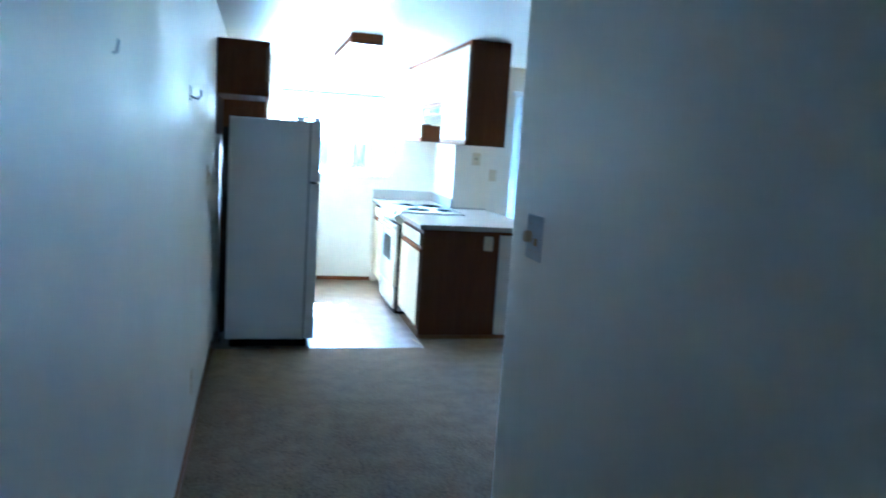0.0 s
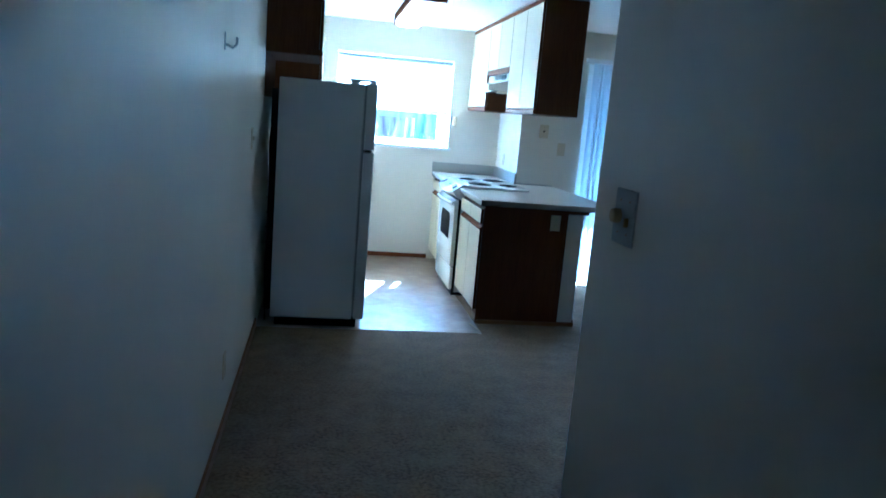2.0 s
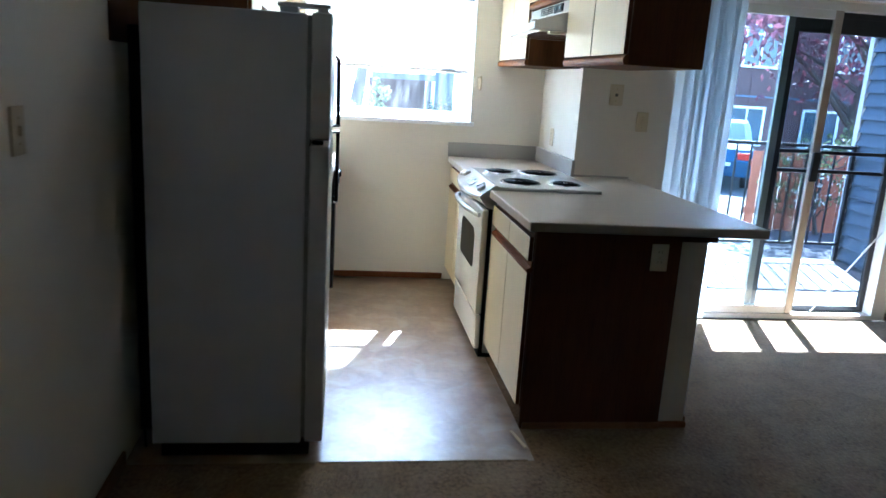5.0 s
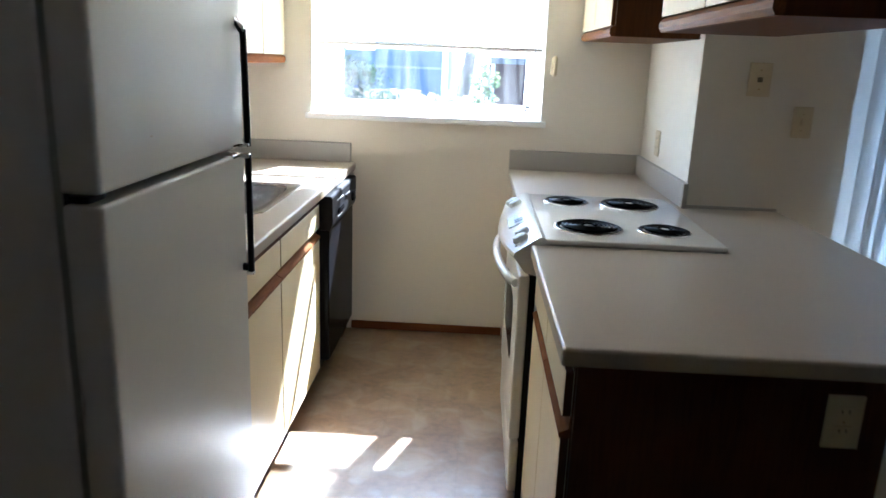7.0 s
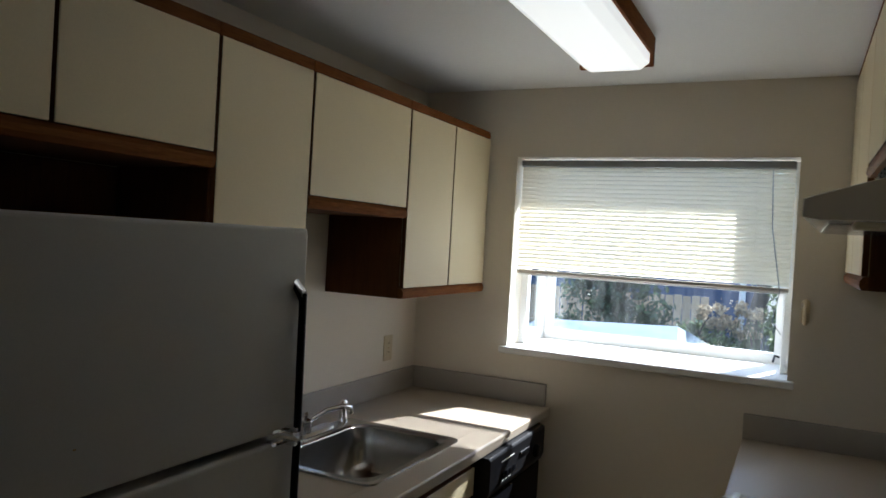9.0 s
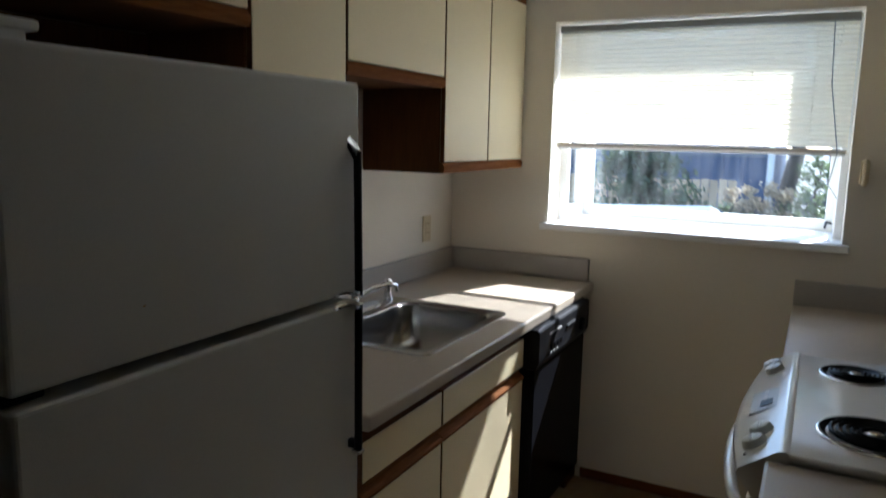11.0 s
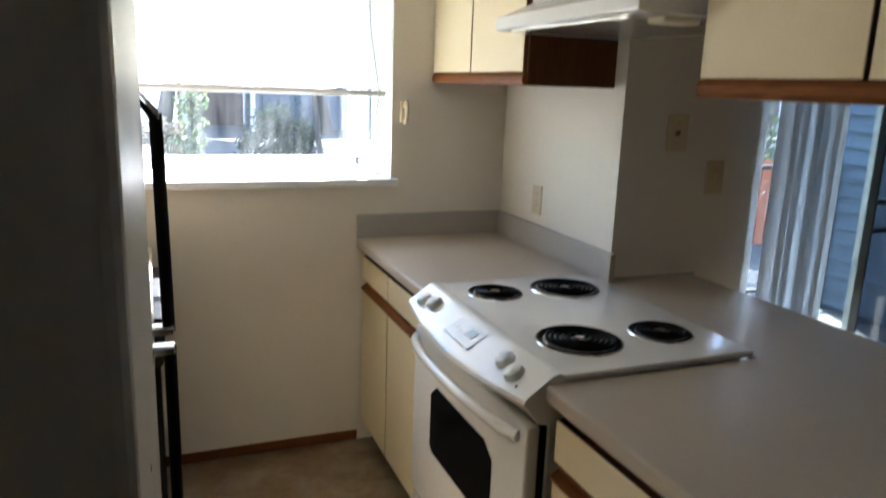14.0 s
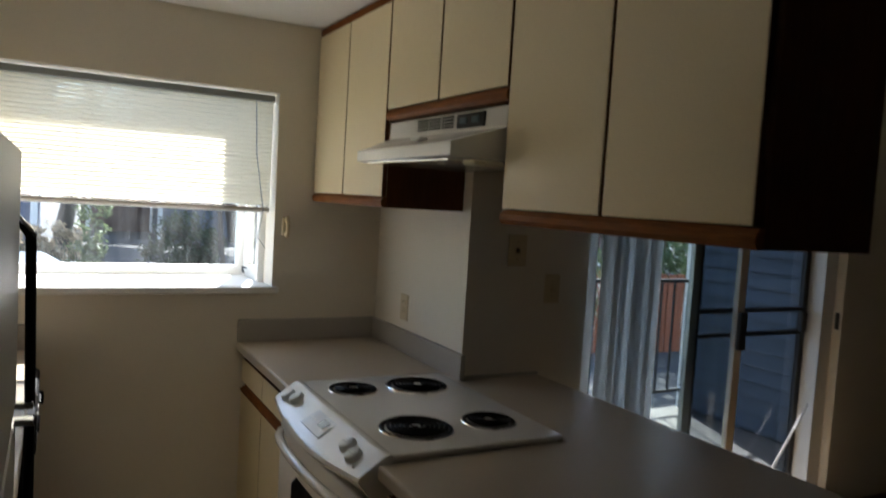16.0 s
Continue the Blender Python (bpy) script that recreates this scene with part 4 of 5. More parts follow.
wp = loft([[(DX - 0.002, y, z) for y, z in ((7.06, 0.47), (7.08, 0.455), (7.465, 0.455), (7.485, 0.47), (7.485, 0.64), (7.44, 0.675), (7.11, 0.675), (7.06, 0.64))],
           [(DX + 0.004, y, z) for y, z in ((7.06, 0.47), (7.08, 0.455), (7.465, 0.455), (7.485, 0.47), (7.485, 0.64), (7.44, 0.675), (7.11, 0.675), (7.06, 0.64))]])
part("oven_window", wp, BLACKGLOSS, rg, "dark oven window")
hp = []
for k in range(17):
    u = k / 16
    y = RY0 + 0.045 + (RY1 - RY0 - 0.09) * u
    hp.append((DX - 0.006 - 0.052 * math.sin(math.pi * u) ** 0.6, y, 0.775 + 0.012 * math.sin(math.pi * u)))
part("oven_handle", tube(hp, 0.014, 12), ENAMEL, rg, "bowed white door handle", True)
# Black filler that puts the gap's shade behind door and drawer.
part("side_gap_shade", box(DX + 0.034, 1.441, RY0 + 0.024, RY1 - 0.024, 0.055, 0.806), BLACK, rg, "black filler for the shaded gap behind the oven door")
part("storage_drawer", box(DX + 0.006, DX + 0.036, RY0 + 0.015, RY1 - 0.015, 0.05, 0.235, 0.010, 3), ENAMEL, rg, "", True)
part("plinth", box(1.42, 1.96, RY0 + 0.03, RY1 - 0.03, 0.0, 0.05), BLACK, rg)
for bx, by, r in ((1.612, 7.064, 0.108), (1.856, 7.058, 0.083), (1.590, 7.508, 0.083), (1.828, 7.495, 0.108)):
    bn = part("burner", turned([(r, 0.004), (r - 0.004, 0.007), (r - 0.012, 0.004), (r - 0.022, -0.006), (0.03, -0.014), (0.012, -0.012)], (bx, by, 0.931), 32, "z", False, True), COIL, rg, "dark drip bowl", True)
    part("trim_ring", tube(ring((bx, by, 0.932), r, 32), 0.0036, 8, True), CHROME, bn, "chrome trim ring", True)
    pts, turns = [], 4 if r < 0.1 else 5
    n = turns * 20
    for k in range(n + 1):
        u = k / n
        rr = 0.022 + (r - 0.022 - 0.018) * u
        a = turns * 2 * math.pi * u
        pts.append((bx + rr * math.cos(a), by + rr * math.sin(a), 0.939))
    part("coil", tube(pts, 0.0052, 6), COIL, bn, "black spiral heating coil", True)
    part("hub", turned([(0.014, 0), (0.014, 0.003), (0.01, 0.004)], (bx, by, 0.938), 14), CHROME, bn, "", True)
    part("terminal", box(bx + 0.02, bx + r - 0.015, by - 0.006, by + 0.006, 0.9262, 0.9322), ALU, bn)

# ---- range hood ----
hd = thing("range_hood", (1.85, 7.19, 1.85), "off-white range hood under a short cabinet", "range hood")
HY0, HY1 = 6.885, 7.655
outer = [(XK - 0.004, 1.860), (1.742, 1.860), (1.738, 1.800), (1.60, 1.758), (1.572, 1.748), (1.572, 1.712), (1.60, 1.708), (XK - 0.004, 1.708)]
hood = prism(outer, "y", HY0, HY1, 0.003)
for v in hood.verts:            # the lip draws back towards the far end
    if v.co.x < 1.7:
        v.co.x += 0.045 * (v.co.y - HY0) / (HY1 - HY0)
part("shell", hood, ENAMEL, hd)
part("filter", box(1.62, 2.0, HY0 + 0.10, HY1 - 0.10, 1.704, 1.709), STEEL, hd, "grey mesh filter")
part("hood_lamp", box(1.66, 1.76, HY0 + 0.03, HY0 + 0.09, 1.694, 1.709, 0.006), SLAT, hd, "frosted lamp cover")
for j in range(3):
    for k in range(4):
        y = HY1 - 0.27 - 0.085 * j
        part("vent_slot", box(1.7335, 1.744, y - 0.033, y + 0.033, 1.816 + 0.010 * k, 1.821 + 0.010 * k), BLACK, hd)
sw = part("switch_panel", box(1.734, 1.745, HY0 + 0.11, HY0 + 0.27, 1.810, 1.852, 0.002, 1), BLACK, hd, "dark switch panel")
for k in range(2):
    part("rocker", box(1.729, 1.736, HY0 + 0.135 + 0.07 * k, HY0 + 0.175 + 0.07 * k, 1.821, 1.841, 0.002, 1), LCD, sw)
part("badge", box(1.640, 1.668, 7.21, 7.27, 1.772, 1.781), GREYKNOB, hd)

# ---- ceiling light ----
lt = thing("ceiling_light", (1.0, 7.05, H), "long fluorescent ceiling light with wooden ends and lit diffuser", "ceiling light")
LX0, LX1, LY0, LY1, LZ = 0.872, 1.095, 6.35, 7.79, 2.225
part("diffuser", prism([(LX0, H - 0.004), (LX0, LZ + 0.02), (LX0 + 0.03, LZ), (LX1 - 0.03, LZ), (LX1, LZ + 0.02), (LX1, H - 0.004)], "y", LY0 + 0.018, LY1 - 0.018, 0.003), DIFFUSER, lt, "glowing white acrylic wrap")
for y in (LY0, LY1 - 0.018):
    part("end_cap", box(LX0 - 0.012, LX1 + 0.012, y, y + 0.018, LZ + 0.012 if y > 7 else LZ + 0.03, H, 0.003, 1), OAKX, lt, "dark oak end board")
part("side_board", box(LX1, LX1 + 0.012, LY0 + 0.018, LY1 - 0.018, H - 0.06, H, 0.002, 1), OAK, lt)
part("side_board", box(LX0 - 0.012, LX0, LY0 + 0.018, LY1 - 0.018, H - 0.06, H, 0.002, 1), OAK, lt)


# ---- plates on the walls ----
def plate(name, at, n, w, h, mat, label, category, inserts):
    """A wall plate at a point of the wall, n the way it faces ('x', '-x', 'y', '-y')."""
    ob = thing(name, at, label, category)
    s = -1 if n[0] == "-" else 1
    ax = n[-1]

    def slab(u0, u1, v0, v1, d0, d1, bev=0.0):
        lo, hi = sorted((s * d0, s * d1))
        if ax == "x":
            return box(at[0] + lo, at[0] + hi, at[1] + u0, at[1] + u1, at[2] + v0, at[2] + v1, bev, 2)
        return box(at[0] + u0, at[0] + u1, at[1] + lo, at[1] + hi, at[2] + v0, at[2] + v1, bev, 2)
    part("cover", slab(-w / 2, w / 2, -h / 2, h / 2, 0, 0.006, 0.0025), mat, ob)
    for nm, u, v, iw, ih, d, im in inserts:
        part(nm, slab(u - iw / 2, u + iw / 2, v - ih / 2, v + ih / 2, 0.005, d, 0.0008), im, ob)
    return ob


def sockets(mat):
    out = []
    for v in (0.021, -0.021):
        out += [("socket", 0, v, 0.034, 0.028, 0.008, mat), ("slot", -0.007, v + 0.003, 0.003, 0.009, 0.0085, IVORYDARK), ("slot", 0.007, v + 0.003, 0.003, 0.009, 0.0085, IVORYDARK)]
    return out + [("screw", 0, 0, 0.005, 0.005, 0.0075, BRASS)]


TOGGLE = [("toggle", 0, 0, 0.010, 0.024, 0.016, IVORY), ("screw", 0, 0.03, 0.005, 0.005, 0.0075, BRASS), ("screw", 0, -0.03, 0.005, 0.005, 0.0075, BRASS)]
plate("light_switch", (XL, 5.134, 1.263), "x", 0.072, 0.116, IVORY, "ivory toggle light switch on the hall wall", "light switch", TOGGLE)
plate("wall_outlet", (XL, 4.225, 0.304), "x", 0.072, 0.116, IVORY, "ivory wall outlet low on the hall wall", "outlet", sockets(IVORY))
plate("wall_outlet", (XL, 8.215, 1.122), "x", 0.072, 0.116, IVORY, "ivory wall outlet above the sink worktop", "outlet", sockets(IVORY))
plate("wall_outlet", (XK, 8.14, 1.108), "-x", 0.072, 0.116, IVORY, "ivory wall outlet above the range worktop", "outlet", sockets(IVORY))
plate("wall_outlet", (1.99, 6.09, 0.775), "-y", 0.074, 0.116, IVORY, "ivory outlet on the peninsula's dark end panel", "outlet", sockets(IVORY))
plate("phone_jack", (2.294, YS, 1.415), "-y", 0.085, 0.125, IVORY, "ivory telephone jack plate with a dark socket", "phone jack",
      [("jack_socket", 0, 0, 0.018, 0.018, 0.008, IVORYDARK), ("screw", 0, 0.035, 0.006, 0.006, 0.0075, BRASS), ("screw", 0, -0.035, 0.006, 0.006, 0.0075, BRASS)])
plate("light_switch", (2.475, YS, 1.262), "-y", 0.075, 0.118, IVORY, "ivory toggle light switch beside the patio door", "light switch", TOGGLE)
dim = plate("dimmer_switch", (XH, 2.925, 1.232), "-x", 0.135, 0.152, PLATE, "pale two-gang switch plate with a round tan dimmer knob", "dimmer switch",
            [("toggle", -0.03, -0.012, 0.010, 0.024, 0.016, BRASS)] + [("screw", u, v, 0.006, 0.006, 0.0075, BRASS) for u in (-0.03, 0.03) for v in (-0.045, 0.045)])
part("knob", turned([(0.021, 0), (0.021, -0.012), (0.019, -0.022), (0.012, -0.024)], (XH - 0.006, 2.956, 1.232), 20, "x"), BRASS, dim, "round tan dimmer knob", True)
hk = thing("coat_hook", (XL, 3.95, 1.677), "small dark metal coat hook on the hall wall", "hook")
part("back_plate", box(XL, XL + 0.004, 3.938, 3.962, 1.64, 1.705, 0.0015, 1), ALU, hk)
part("hook", tube([(XL + 0.003, 3.95, 1.66), (XL + 0.03, 3.95, 1.65), (XL + 0.045, 3.95, 1.665), (XL + 0.045, 3.95, 1.69)], 0.005, 8), ALU, hk, "", True)
nl = thing("wall_nail", (XL, 2.25, 1.665), "bent steel nail stuck in the hall wall", "nail")
part("nail", tube([(XL - 0.005, 2.25, 1.66), (XL + 0.008, 2.25, 1.665), (XL + 0.012, 2.25, 1.69)], 0.003, 6), ALU, nl)

# ---- outside ----
GZ = -0.45
structure("ground", box(-140, 180, -90, 260, GZ - 0.3, GZ), ASPHALT, "grey asphalt and gravel yard", "ground")
structure("patio_deck", box(2.2, 5.43, YS + T, 9.62, -0.2, -0.03), DECK, "pale concrete patio deck in the sun", "deck")
structure("balcony_above", box(1.68, 5.6, YS + T, 9.42, 2.42, 2.62), SIDING, "underside of the balcony above the patio", "balcony")
structure("wall_outer", box(-0.4, XK + 0.3, YW + T, YW + T + 0.03, -0.4, WZ0 - 0.1), SIDING, "blue-grey outer wall below the bay window", "wall")
wing = thing("wing_wall", (5.49, 8.66, -0.1), "blue-grey clapboard wing wall beside the patio", "siding wall", "", "structure")
part("core", box(5.435, 5.59, YS + T, 9.56, -0.2, 2.9), SIDING, wing)
part("corner_board", box(5.390, 5.60, 9.56, 9.62, -0.2, 2.9, 0.004, 1), WHITEPVC, wing, "white corner board")
cb = prism([(5.435, 0.0), (5.396, 0.0), (5.396, 0.010), (5.430, 0.119), (5.435, 0.119)], "y", YS + T, 9.56)
for v in cb.verts:
    v.co -= Vector((5.49, 8.66, -0.1))
clap = bpy.data.meshes.new("clapboard")
cb.to_mesh(clap)
cb.free()
clap.materials.append(SIDING)
for k in range(24):
    o = new("clapboard", clap)
    o.parent = wing
    o.location = (0, 0, 0.12 * k)

rail = thing("patio_railing", (3.8, 9.55, 0), "black metal patio railing with thin balusters", "railing")
part("top_rail", box(2.25, 5.40, 9.53, 9.57, 1.04, 1.07, 0.004, 1), SCREENBLK, rail)
part("bottom_rail", box(2.25, 5.40, 9.535, 9.565, 0.125, 0.15, 0.004, 1), SCREENBLK, rail)
for xx in (2.27, 3.79, 5.38):
    part("post", box(xx - 0.016, xx + 0.016, 9.535, 9.567, -0.03, 1.04), SCREENBLK, rail)
bal = bpy.data.meshes.new("baluster")
bb = box(-0.007, 0.007, -0.007, 0.007, 0.15, 1.04)
bb.to_mesh(bal)
bb.free()
bal.materials.append(SCREENBLK)
for k in range(21):
    o = new("baluster", bal)
    o.parent = rail
    o.location = (2.40 + 0.14 * k - 3.8, 0, 0)


def fence(name, label, x0, y0, x1, y1, z0, z1, w, mat, rails=True):
    ob = thing(name, ((x0 + x1) / 2, (y0 + y1) / 2, z0), label, "fence")
    run = Vector((x1 - x0, y1 - y0, 0))
    n = int(run.length / w)
    ang = math.atan2(run.y, run.x)
    b = box(-w / 2 + 0.006, w / 2 - 0.006, -0.01, 0.01, 0, z1 - z0, 0.004, 1)
    me = bpy.data.meshes.new("board")
    b.to_mesh(me)
    b.free()
    me.materials.append(mat)
    for k in range(n):
        o = new("board", me)
        o.parent = ob
        p = Vector((x0, y0, z0)) + run * ((k + 0.5) / n) - ob.location
        o.location = (p.x, p.y, random.uniform(-0.015, 0.015))
        o.rotation_euler = (0, random.uniform(-0.008, 0.008), ang)
    for z in (0.2, 0.8):
        b = box(-run.length / 2, run.length / 2, 0.012, 0.05, (z1 - z0) * z, (z1 - z0) * z + 0.09)
        r = part("fence_rail", b, mat, None)
        r.parent = ob
        r.rotation_euler = (0, 0, ang)
    return ob


fence("board_fence", "red-brown vertical board fence beyond the patio", 6.6, 13.3, 13.0, 12.6, GZ, 0.72, 0.15, REDFENCE)
fence("low_fence", "low weathered picket fence in front of the blue building", -4.5, 20.0, 0.05, 20.3, GZ, 0.80, 0.16, PALEFENCE)


def leaves(name, centre, radii, n, size, mat, parent, seed, clumps=26, label=""):
    """Many small leaves gathered in clumps around a centre."""
    rg_ = random.Random(seed)
    heads = []
    for _ in range(clumps):
        while True:
            p = Vector((rg_.uniform(-1, 1), rg_.uniform(-1, 1), rg_.uniform(-1, 1)))
            if 0.15 < p.length < 1:
                break
        heads.append((Vector((p.x * radii[0], p.y * radii[1], p.z * radii[2])), rg_.uniform(0.16, 0.42) * min(radii)))
    off = parent.location
    vs, fs = [], []
    for k in range(n):
        c, r = heads[rg_.randrange(clumps)]
        p = Vector(centre) + c + Vector((rg_.gauss(0, 1), rg_.gauss(0, 1), rg_.gauss(0, 0.8))) * r * 0.6 - off
        q = Euler((rg_.uniform(0, 6.3), rg_.uniform(0, 6.3), rg_.uniform(0, 6.3))).to_matrix()
        s = size * rg_.uniform(0.6, 1.3)
        i = len(vs)
        vs += [tuple(p + q @ Vector(v) * s) for v in ((-0.5, 0, 0), (0, -0.28, 0.05), (0.6, 0, 0), (0, 0.28, 0.05))]
        fs += [(i, i + 1, i + 2), (i, i + 2, i + 3)]
    me = bpy.data.meshes.new(name)
    me.from_pydata(vs, [], fs)
    me.materials.append(mat)
    o = new(name, me)
    o.parent = parent
    if label:
        o["label"] = label
    return o


def limbs(base, top, r, seed, parent, n=7, spread=1.2, start=0.45):
    """A tapered trunk with limbs and twigs as one mesh."""
    rg_ = random.Random(seed)
    base, top = Vector(base), Vector(top)
    steps = 8
    pts = [base.lerp(top, k / steps) + Vector((rg_.gauss(0, 0.04), rg_.gauss(0, 0.04), 0)) * (k > 0) for k in range(steps + 1)]
    b = tube(pts, r, 9, radii=[r * (1.15 - 0.85 * k / steps) for k in range(steps + 1)])
    for k in range(n):
        u = start + (1 - start) * k / n
        i = min(int(u * steps), steps - 1)
        p = pts[i].lerp(pts[i + 1], u * steps - i)
        a = rg_.uniform(0, 6.3)
        d = Vector((math.cos(a), math.sin(a), rg_.uniform(0.4, 1.0))) * spread * rg_.uniform(0.7, 1.2)
        q = [p, p + d * 0.35 + Vector((0, 0, 0.05)), p + d * 0.7, p + d]
        tube(q, r * 0.3, 6, bm=b, radii=[r * 0.42, r * 0.3, r * 0.2, r * 0.08])
        for j in (1, 2):
            e = Vector((rg_.uniform(-1, 1), rg_.uniform(-1, 1), rg_.uniform(0.1, 0.8))) * spread * 0.5
            tube([q[j], q[j] + e * 0.5, q[j] + e], r * 0.1, 5, bm=b, radii=[r * 0.16, r * 0.1, r * 0.04])
    return part("trunk", b, BARK, parent, "", True)


plum = thing("plum_tree", (9.9, 16.2, GZ), "purple-leaved plum tree beyond the patio fence", "tree")
limbs((9.9, 16.2, GZ), (10.4, 16.0, 3.2), 0.14, 3, plum, 10, 2.2, 0.4)
leaves("crown", (9.9, 16.0, 3.6), (3.4, 2.6, 2.0), 9000, 0.13, PLUM, plum, 5, 70)
bush = thing("flowering_bush", (9.9, 14.2, GZ), "green bush with white blossom behind the board fence", "bush")
limbs((9.9, 14.2, GZ), (9.9, 14.2, 1.0), 0.05, 8, bush, 7, 0.8, 0.2)
leaves("foliage", (9.9, 14.1, 0.75), (1.5, 0.8, 0.75), 3500, 0.10, PALELEAF, bush, 6, 40)
leaves("blossom", (9.8, 13.9, 0.8), (1.4, 0.7, 0.7), 500, 0.07, BLOOM, bush, 7, 26, "white blossom")
hang = thing("climbing_shrub", (7.6, 13.1, GZ), "leafy shrub spilling over the red-brown fence", "shrub")
limbs((7.6, 13.0, GZ), (7.5, 13.0, 0.7), 0.03, 18, hang, 6, 0.5, 0.2)
leaves("foliage", (7.3, 12.9, 0.40), (0.8, 0.35, 0.55), 650, 0.055, PALELEAF, hang, 16, 30)
leaves("blossom", (7.3, 12.8, 0.42), (0.8, 0.3, 0.5), 160, 0.05, BLOOM, hang, 17, 24, "white blossom")
for nm, lab, c, r, n, mt, sd in (
        ("leafy_shrub", "dense green shrub outside the kitchen window", (-0.82, 16, 0.62), (0.62, 0.6, 0.85), 6500, LEAF, 11),
        ("round_bush", "large rounded grey-green bush beside the driveway", (3.68, 24, 0.12), (1.08, 0.9, 0.72), 6500, LEAF, 12),
        ("tall_plant", "tall pale green plant outside the kitchen window", (1.38, 20.6, 0.7), (0.34, 0.35, 0.95), 1300, PALELEAF, 13),
        ("hedge_plant", "low pale leafy plant under the plume grass", (0.15, 17.6, 0.12), (0.75, 0.4, 0.4), 1500, PALELEAF, 21)):
    ob = thing(nm, (c[0], c[1], GZ), lab, "shrub")
    limbs((c[0], c[1], GZ), (c[0] + 0.05, c[1], max(c[2], 0.2) + r[2] * 0.5), 0.04, sd, ob, 8, r[0] * 0.8, 0.15)
    leaves("foliage", c, r, n, 0.09, mt, ob, sd, 36)
reed = thing("plume_grass", (0.65, 18, GZ), "clump of straw-coloured plume grass", "ornamental grass")
rr = random.Random(4)
b = None
for k in range(110):
    x, y = 0.65 + rr.gauss(0, 0.40), 18 + rr.gauss(0, 0.25)
    h = rr.uniform(0.5, 1.15)
    tip = (x + rr.gauss(0, 0.12), y, GZ + h)
    q = [(x, y, GZ), ((x + tip[0]) / 2, y, GZ + h * 0.6), tip]
    b = tube(q, 0.01, 4, bm=b, radii=[0.012, 0.01, 0.004]) if b else tube(q, 0.01, 4, radii=[0.012, 0.01, 0.004])
part("stalks", b, PALELEAF, reed)
leaves("plumes", (0.65, 18, 0.58), (0.68, 0.35, 0.26), 1700, 0.075, PLUME, reed, 31, 24, "straw-coloured plumes")
for nm, lab, base, top, c, r, n, mt, sd in (
        ("leaning_tree", "thin leaning tree with hanging branches", (2.9, 15, GZ), (2.35, 15.2, 3.0), (2.6, 15.1, 2.6), (1.0, 0.8, 1.0), 2600, LEAF, 41),
        ("driveway_tree", "tree with pale leaves beside the driveway", (0.74, 21.3, GZ), (1.45, 21.6, 4.4), (1.7, 20.5, 5.2), (2.8, 3.2, 1.5), 7000, PALELEAF, 42),
        # Added tree, placed so that its crown's shadow falls on the driveway.
        ("shade_tree", "tall broad tree added to shade the driveway", (6.9, 33.4, GZ), (5.6, 33.1, 6.2), (4.6, 33.0, 6.8), (4.2, 3.6, 2.0), 14000, LEAF, 43)):
    ob = thing(nm, (base[0], base[1], GZ), lab, "tree")
    limbs(base, top, {41: 0.045, 42: 0.17, 43: 0.24}[sd], sd, ob, 8, 1.0 if sd == 41 else 1.8, 0.55)
    leaves("crown", c, r, n, {41: 0.10, 42: 0.17, 43: 0.34}[sd], mt, ob, sd, 60)


def house(name, label, x0, x1, y0, y1, z1, mat, wins, roof_up, band=None, corner=True):
    ob = thing(name, ((x0 + x1) / 2, y0, GZ), label, "building")
    part("wall", box(x0, x1, y0, y1, GZ, z1), mat, ob)
    ym = (y0 + y1) / 2
    part("roof", prism([(y0 - 0.5, z1 - 0.05), (ym, z1 + roof_up), (y1 + 0.5, z1 - 0.05), (y1 + 0.5, z1 - 0.2), (ym, z1 + roof_up - 0.15), (y0 - 0.5, z1 - 0.2)], "x", x0 - 0.4, x1 + 0.4), ROOF, ob)
    n = int((x1 - x0) / 1.2)
    bm = None
    for k in range(1, n):
        x = x0 + (x1 - x0) * k / n
        bm = box(x - 0.025, x + 0.025, y0 - 0.025, y0, GZ, z1 - 0.2, bm=bm) if bm else box(x - 0.025, x + 0.025, y0 - 0.025, y0, GZ, z1 - 0.2)
    if bm:
        part("batten", bm, mat, ob)
    if band:
        part("band", box(x0, x1, y0 - 0.03, y0 - 0.002, band, band + 0.06), SIDING, ob, "pale horizontal band")
    if corner:
        for x in (x0 - 0.02, x1 - 0.14):
            part("corner_board", box(x, x + 0.16, y0 - 0.04, y0 - 0.004, GZ, z1 - 0.2), WHITEPVC, ob, "white corner board")
    for wx0, wx1, wz0, wz1 in wins:
        w = part("window", box(wx0, wx1, y0 - 0.03, y0 - 0.006, wz0, wz1), DUSK, ob, "dark glass window")
        f = 0.09
        b = box(wx0 - f, wx1 + f, y0 - 0.06, y0 - 0.03, wz1, wz1 + f)
        box(wx0 - f, wx1 + f, y0 - 0.06, y0 - 0.03, wz0 - f, wz0, bm=b)
        box(wx0 - f, wx0, y0 - 0.06, y0 - 0.03, wz0, wz1, bm=b)
        box(wx1, wx1 + f, y0 - 0.06, y0 - 0.03, wz0, wz1, bm=b)
        box((wx0 + wx1) / 2 - 0.03, (wx0 + wx1) / 2 + 0.03, y0 - 0.055, y0 - 0.03, wz0, wz1, bm=b)
        part("frame", b, WHITEPVC, w, "white window frame")
    return ob


house("blue_building", "dark blue boarded building with a white corner post", -12, 0.35, 26, 33, 4.2, BLUEWALL, [(-6.5, -5.2, 1.6, 2.8), (-2.9, -1.8, 1.7, 2.8)], 1.6, 1.15)
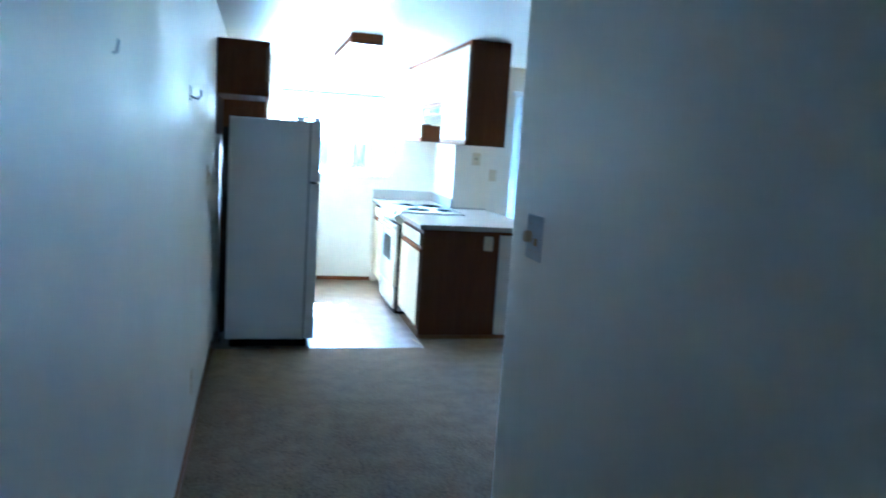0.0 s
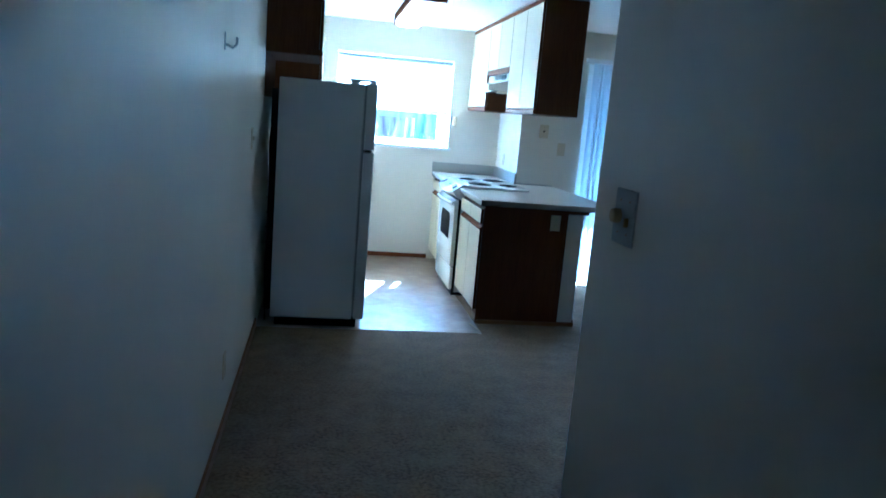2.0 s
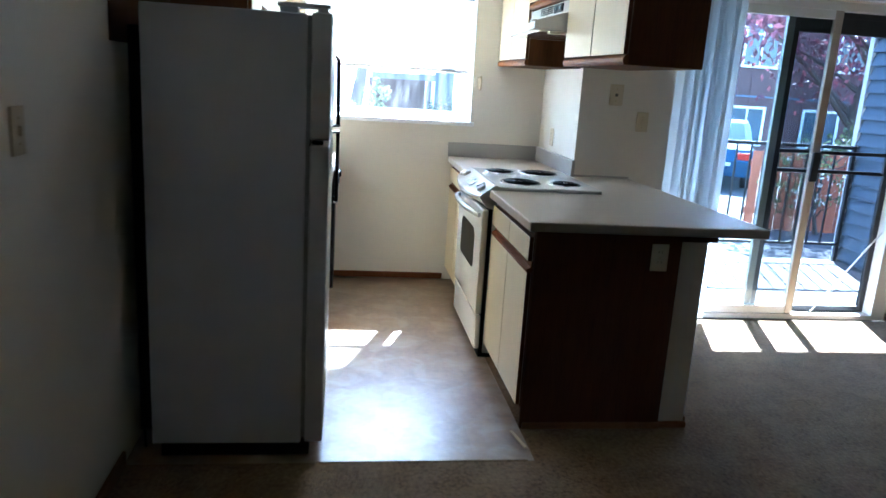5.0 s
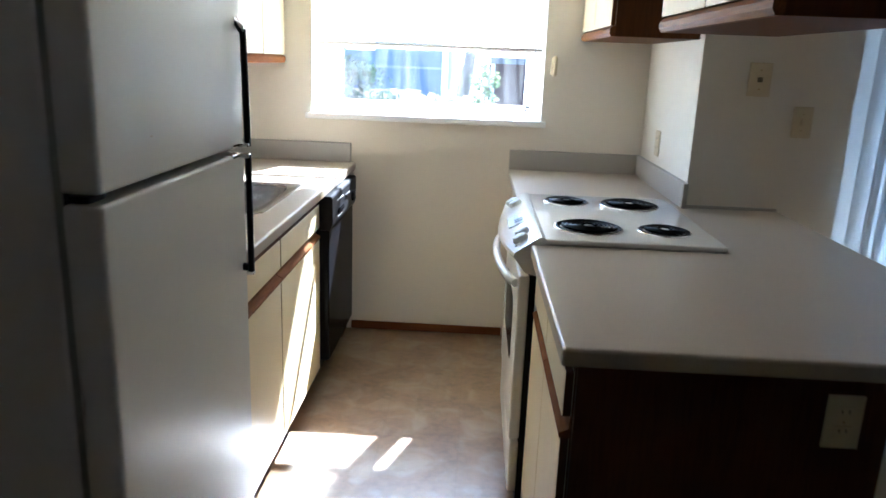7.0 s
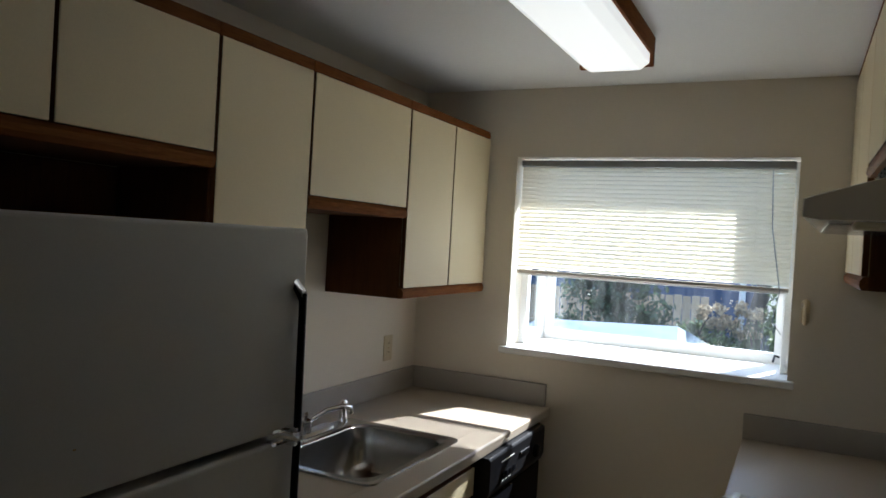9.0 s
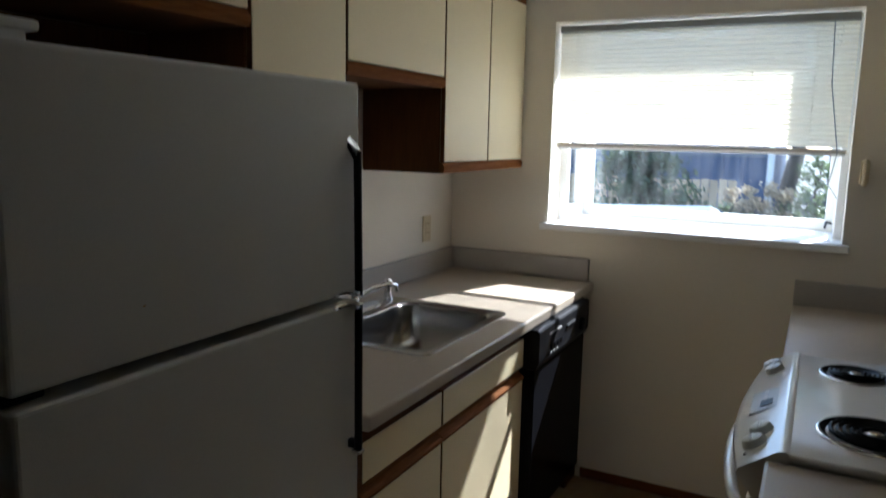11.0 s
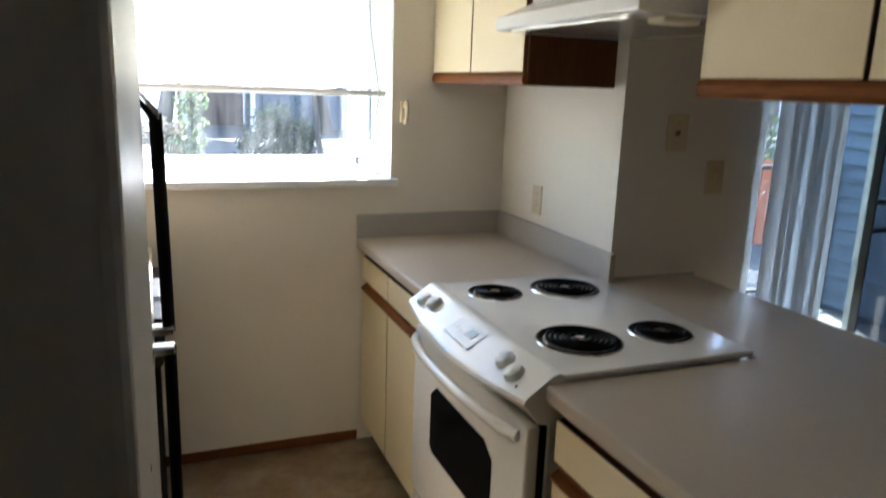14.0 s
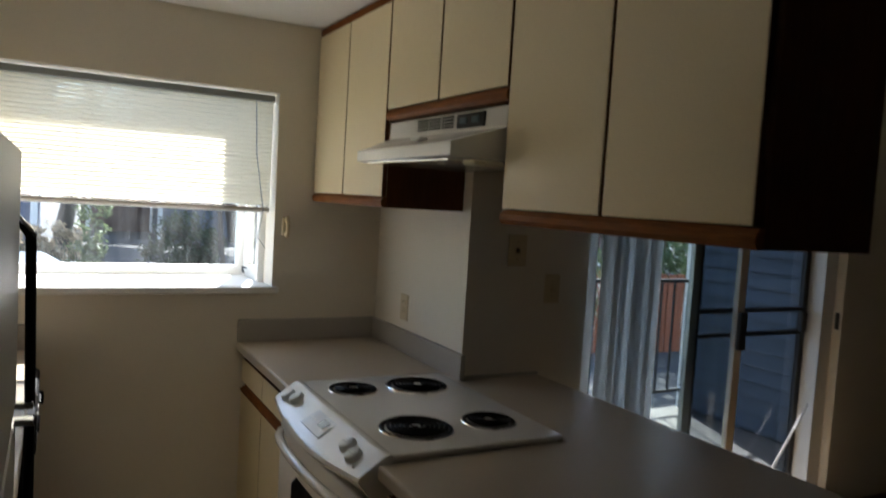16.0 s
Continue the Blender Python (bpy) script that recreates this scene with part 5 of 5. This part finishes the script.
house("pale_blue_house", "pale blue-grey house at the end of the driveway", 4.4, 16.0, 36, 44, 4.6, SIDING, [(6.0, 7.4, 1.5, 2.7), (9.5, 11.0, 1.5, 2.7)], 1.8)
car_port = thing("carport", (3.1, 35, GZ), "dark open carport beside the driveway", "carport")
part("roof", box(1.7, 4.3, 33.5, 38, 1.35, 1.6), ROOF, car_port)
for x in (1.8, 4.2):
    part("post", box(x - 0.07, x + 0.07, 33.6, 33.74, GZ, 1.35), WHITEPVC, car_port)
part("back_wall", box(1.7, 4.3, 37.8, 38, GZ, 1.35), BROWNWALL, car_port)
house("brown_house", "red-brown boarded house with white window frames", 12.2, 24.0, 28, 36, 5.6, BROWNWALL,
      [(14.2, 15.4, -0.1, 1.1), (17.0, 18.3, -0.1, 1.1), (14.4, 15.6, 2.6, 3.9), (18.0, 19.2, 2.6, 3.9)], 2.2, 1.5)


def car(name, label, at, turn, mat, writing=False):
    ob = thing(name, (0, 0, 0), label, "car")
    side = [(-2.1, 0.30), (-2.15, 0.62), (-2.05, 0.86), (-1.35, 0.93), (-0.75, 1.36), (0.55, 1.40), (1.35, 0.98), (1.95, 0.90), (2.15, 0.62), (2.1, 0.30)]
    loops = []
    for y, f in ((-0.85, 0.94), (-0.82, 1.0), (0.82, 1.0), (0.85, 0.94)):
        loops.append([(x * (1 if f == 1 else 0.985), y * (1 - 0.14 * max(0, z - 0.9) / 0.5), 0.30 + (z - 0.30) * (1 if f == 1 else 0.97)) for x, z in side])
    body = part("body", loft(loops), mat, ob, "", False)
    for s in (-1, 1):
        g = [(-0.72, 0.97), (-0.60, 1.30), (0.50, 1.33), (1.05, 0.99)]
        part("side_window", loft([[(x, s * (0.852 - 0.14 * max(0, z - 0.9) / 0.5), z) for x, z in g], [(x, s * (0.845 - 0.14 * max(0, z - 0.9) / 0.5), z) for x, z in g]]), DUSK, body)
    for x0, z0, x1, z1 in ((-1.30, 0.965, -0.80, 1.335), (0.62, 1.365, 1.30, 1.01)):
        d = Vector((z1 - z0, 0, -(x1 - x0))).normalized() * (-0.008 if x0 < 0 else -0.008)
        part("windscreen", loft([[(x0 + k * d.x, -0.68, z0 + k * d.z), (x1 + k * d.x, -0.62, z1 + k * d.z), (x1 + k * d.x, 0.62, z1 + k * d.z), (x0 + k * d.x, 0.68, z0 + k * d.z)] for k in (0.2, 1.0)]), DUSK, body)
    for x in (-1.3, 1.35):
        for s in (-1, 1):
            wh = part("wheel", turned([(0.31, 0), (0.31, 0.17), (0.26, 0.19)], (x, s * 0.78 - 0.09, 0.31), 20, "y"), RUBBER, ob, "", True)
            part("rim", turned([(0.19, 0), (0.17, 0.012), (0.05, 0.02)], (x, s * 0.78 + (0.10 if s > 0 else -0.122), 0.31), 16, "y"), ALU, wh, "", True)
    for s in (-1, 1):
        part("tail_light", box(-2.14, -2.06, s * 0.66 - 0.12, s * 0.66 + 0.12, 0.66, 0.80, 0.01), RED, ob, "red tail light")
        part("headlight", box(2.02, 2.12, s * 0.62 - 0.14, s * 0.62 + 0.14, 0.64, 0.76, 0.01), PLATE, ob, "clear headlight")
    if writing:
        for k in range(2):
            part("lettering", box(-2.17, -2.13, -0.42 + 0.1 * k, 0.42 - 0.1 * k, 0.52 + 0.12 * k, 0.59 + 0.12 * k), PLATE, ob, "pale bars of lettering")
    ob.location, ob.rotation_euler = at, (0, 0, turn)
    return ob


car("parked_car", "blue car with pale lettering parked beyond the patio", (9.2, 19.5, GZ), radians(62), CARBLUE, True)
car("parked_car", "silver car parked below the kitchen window", (0.15, 11.6, GZ), radians(8), CARSILVER)
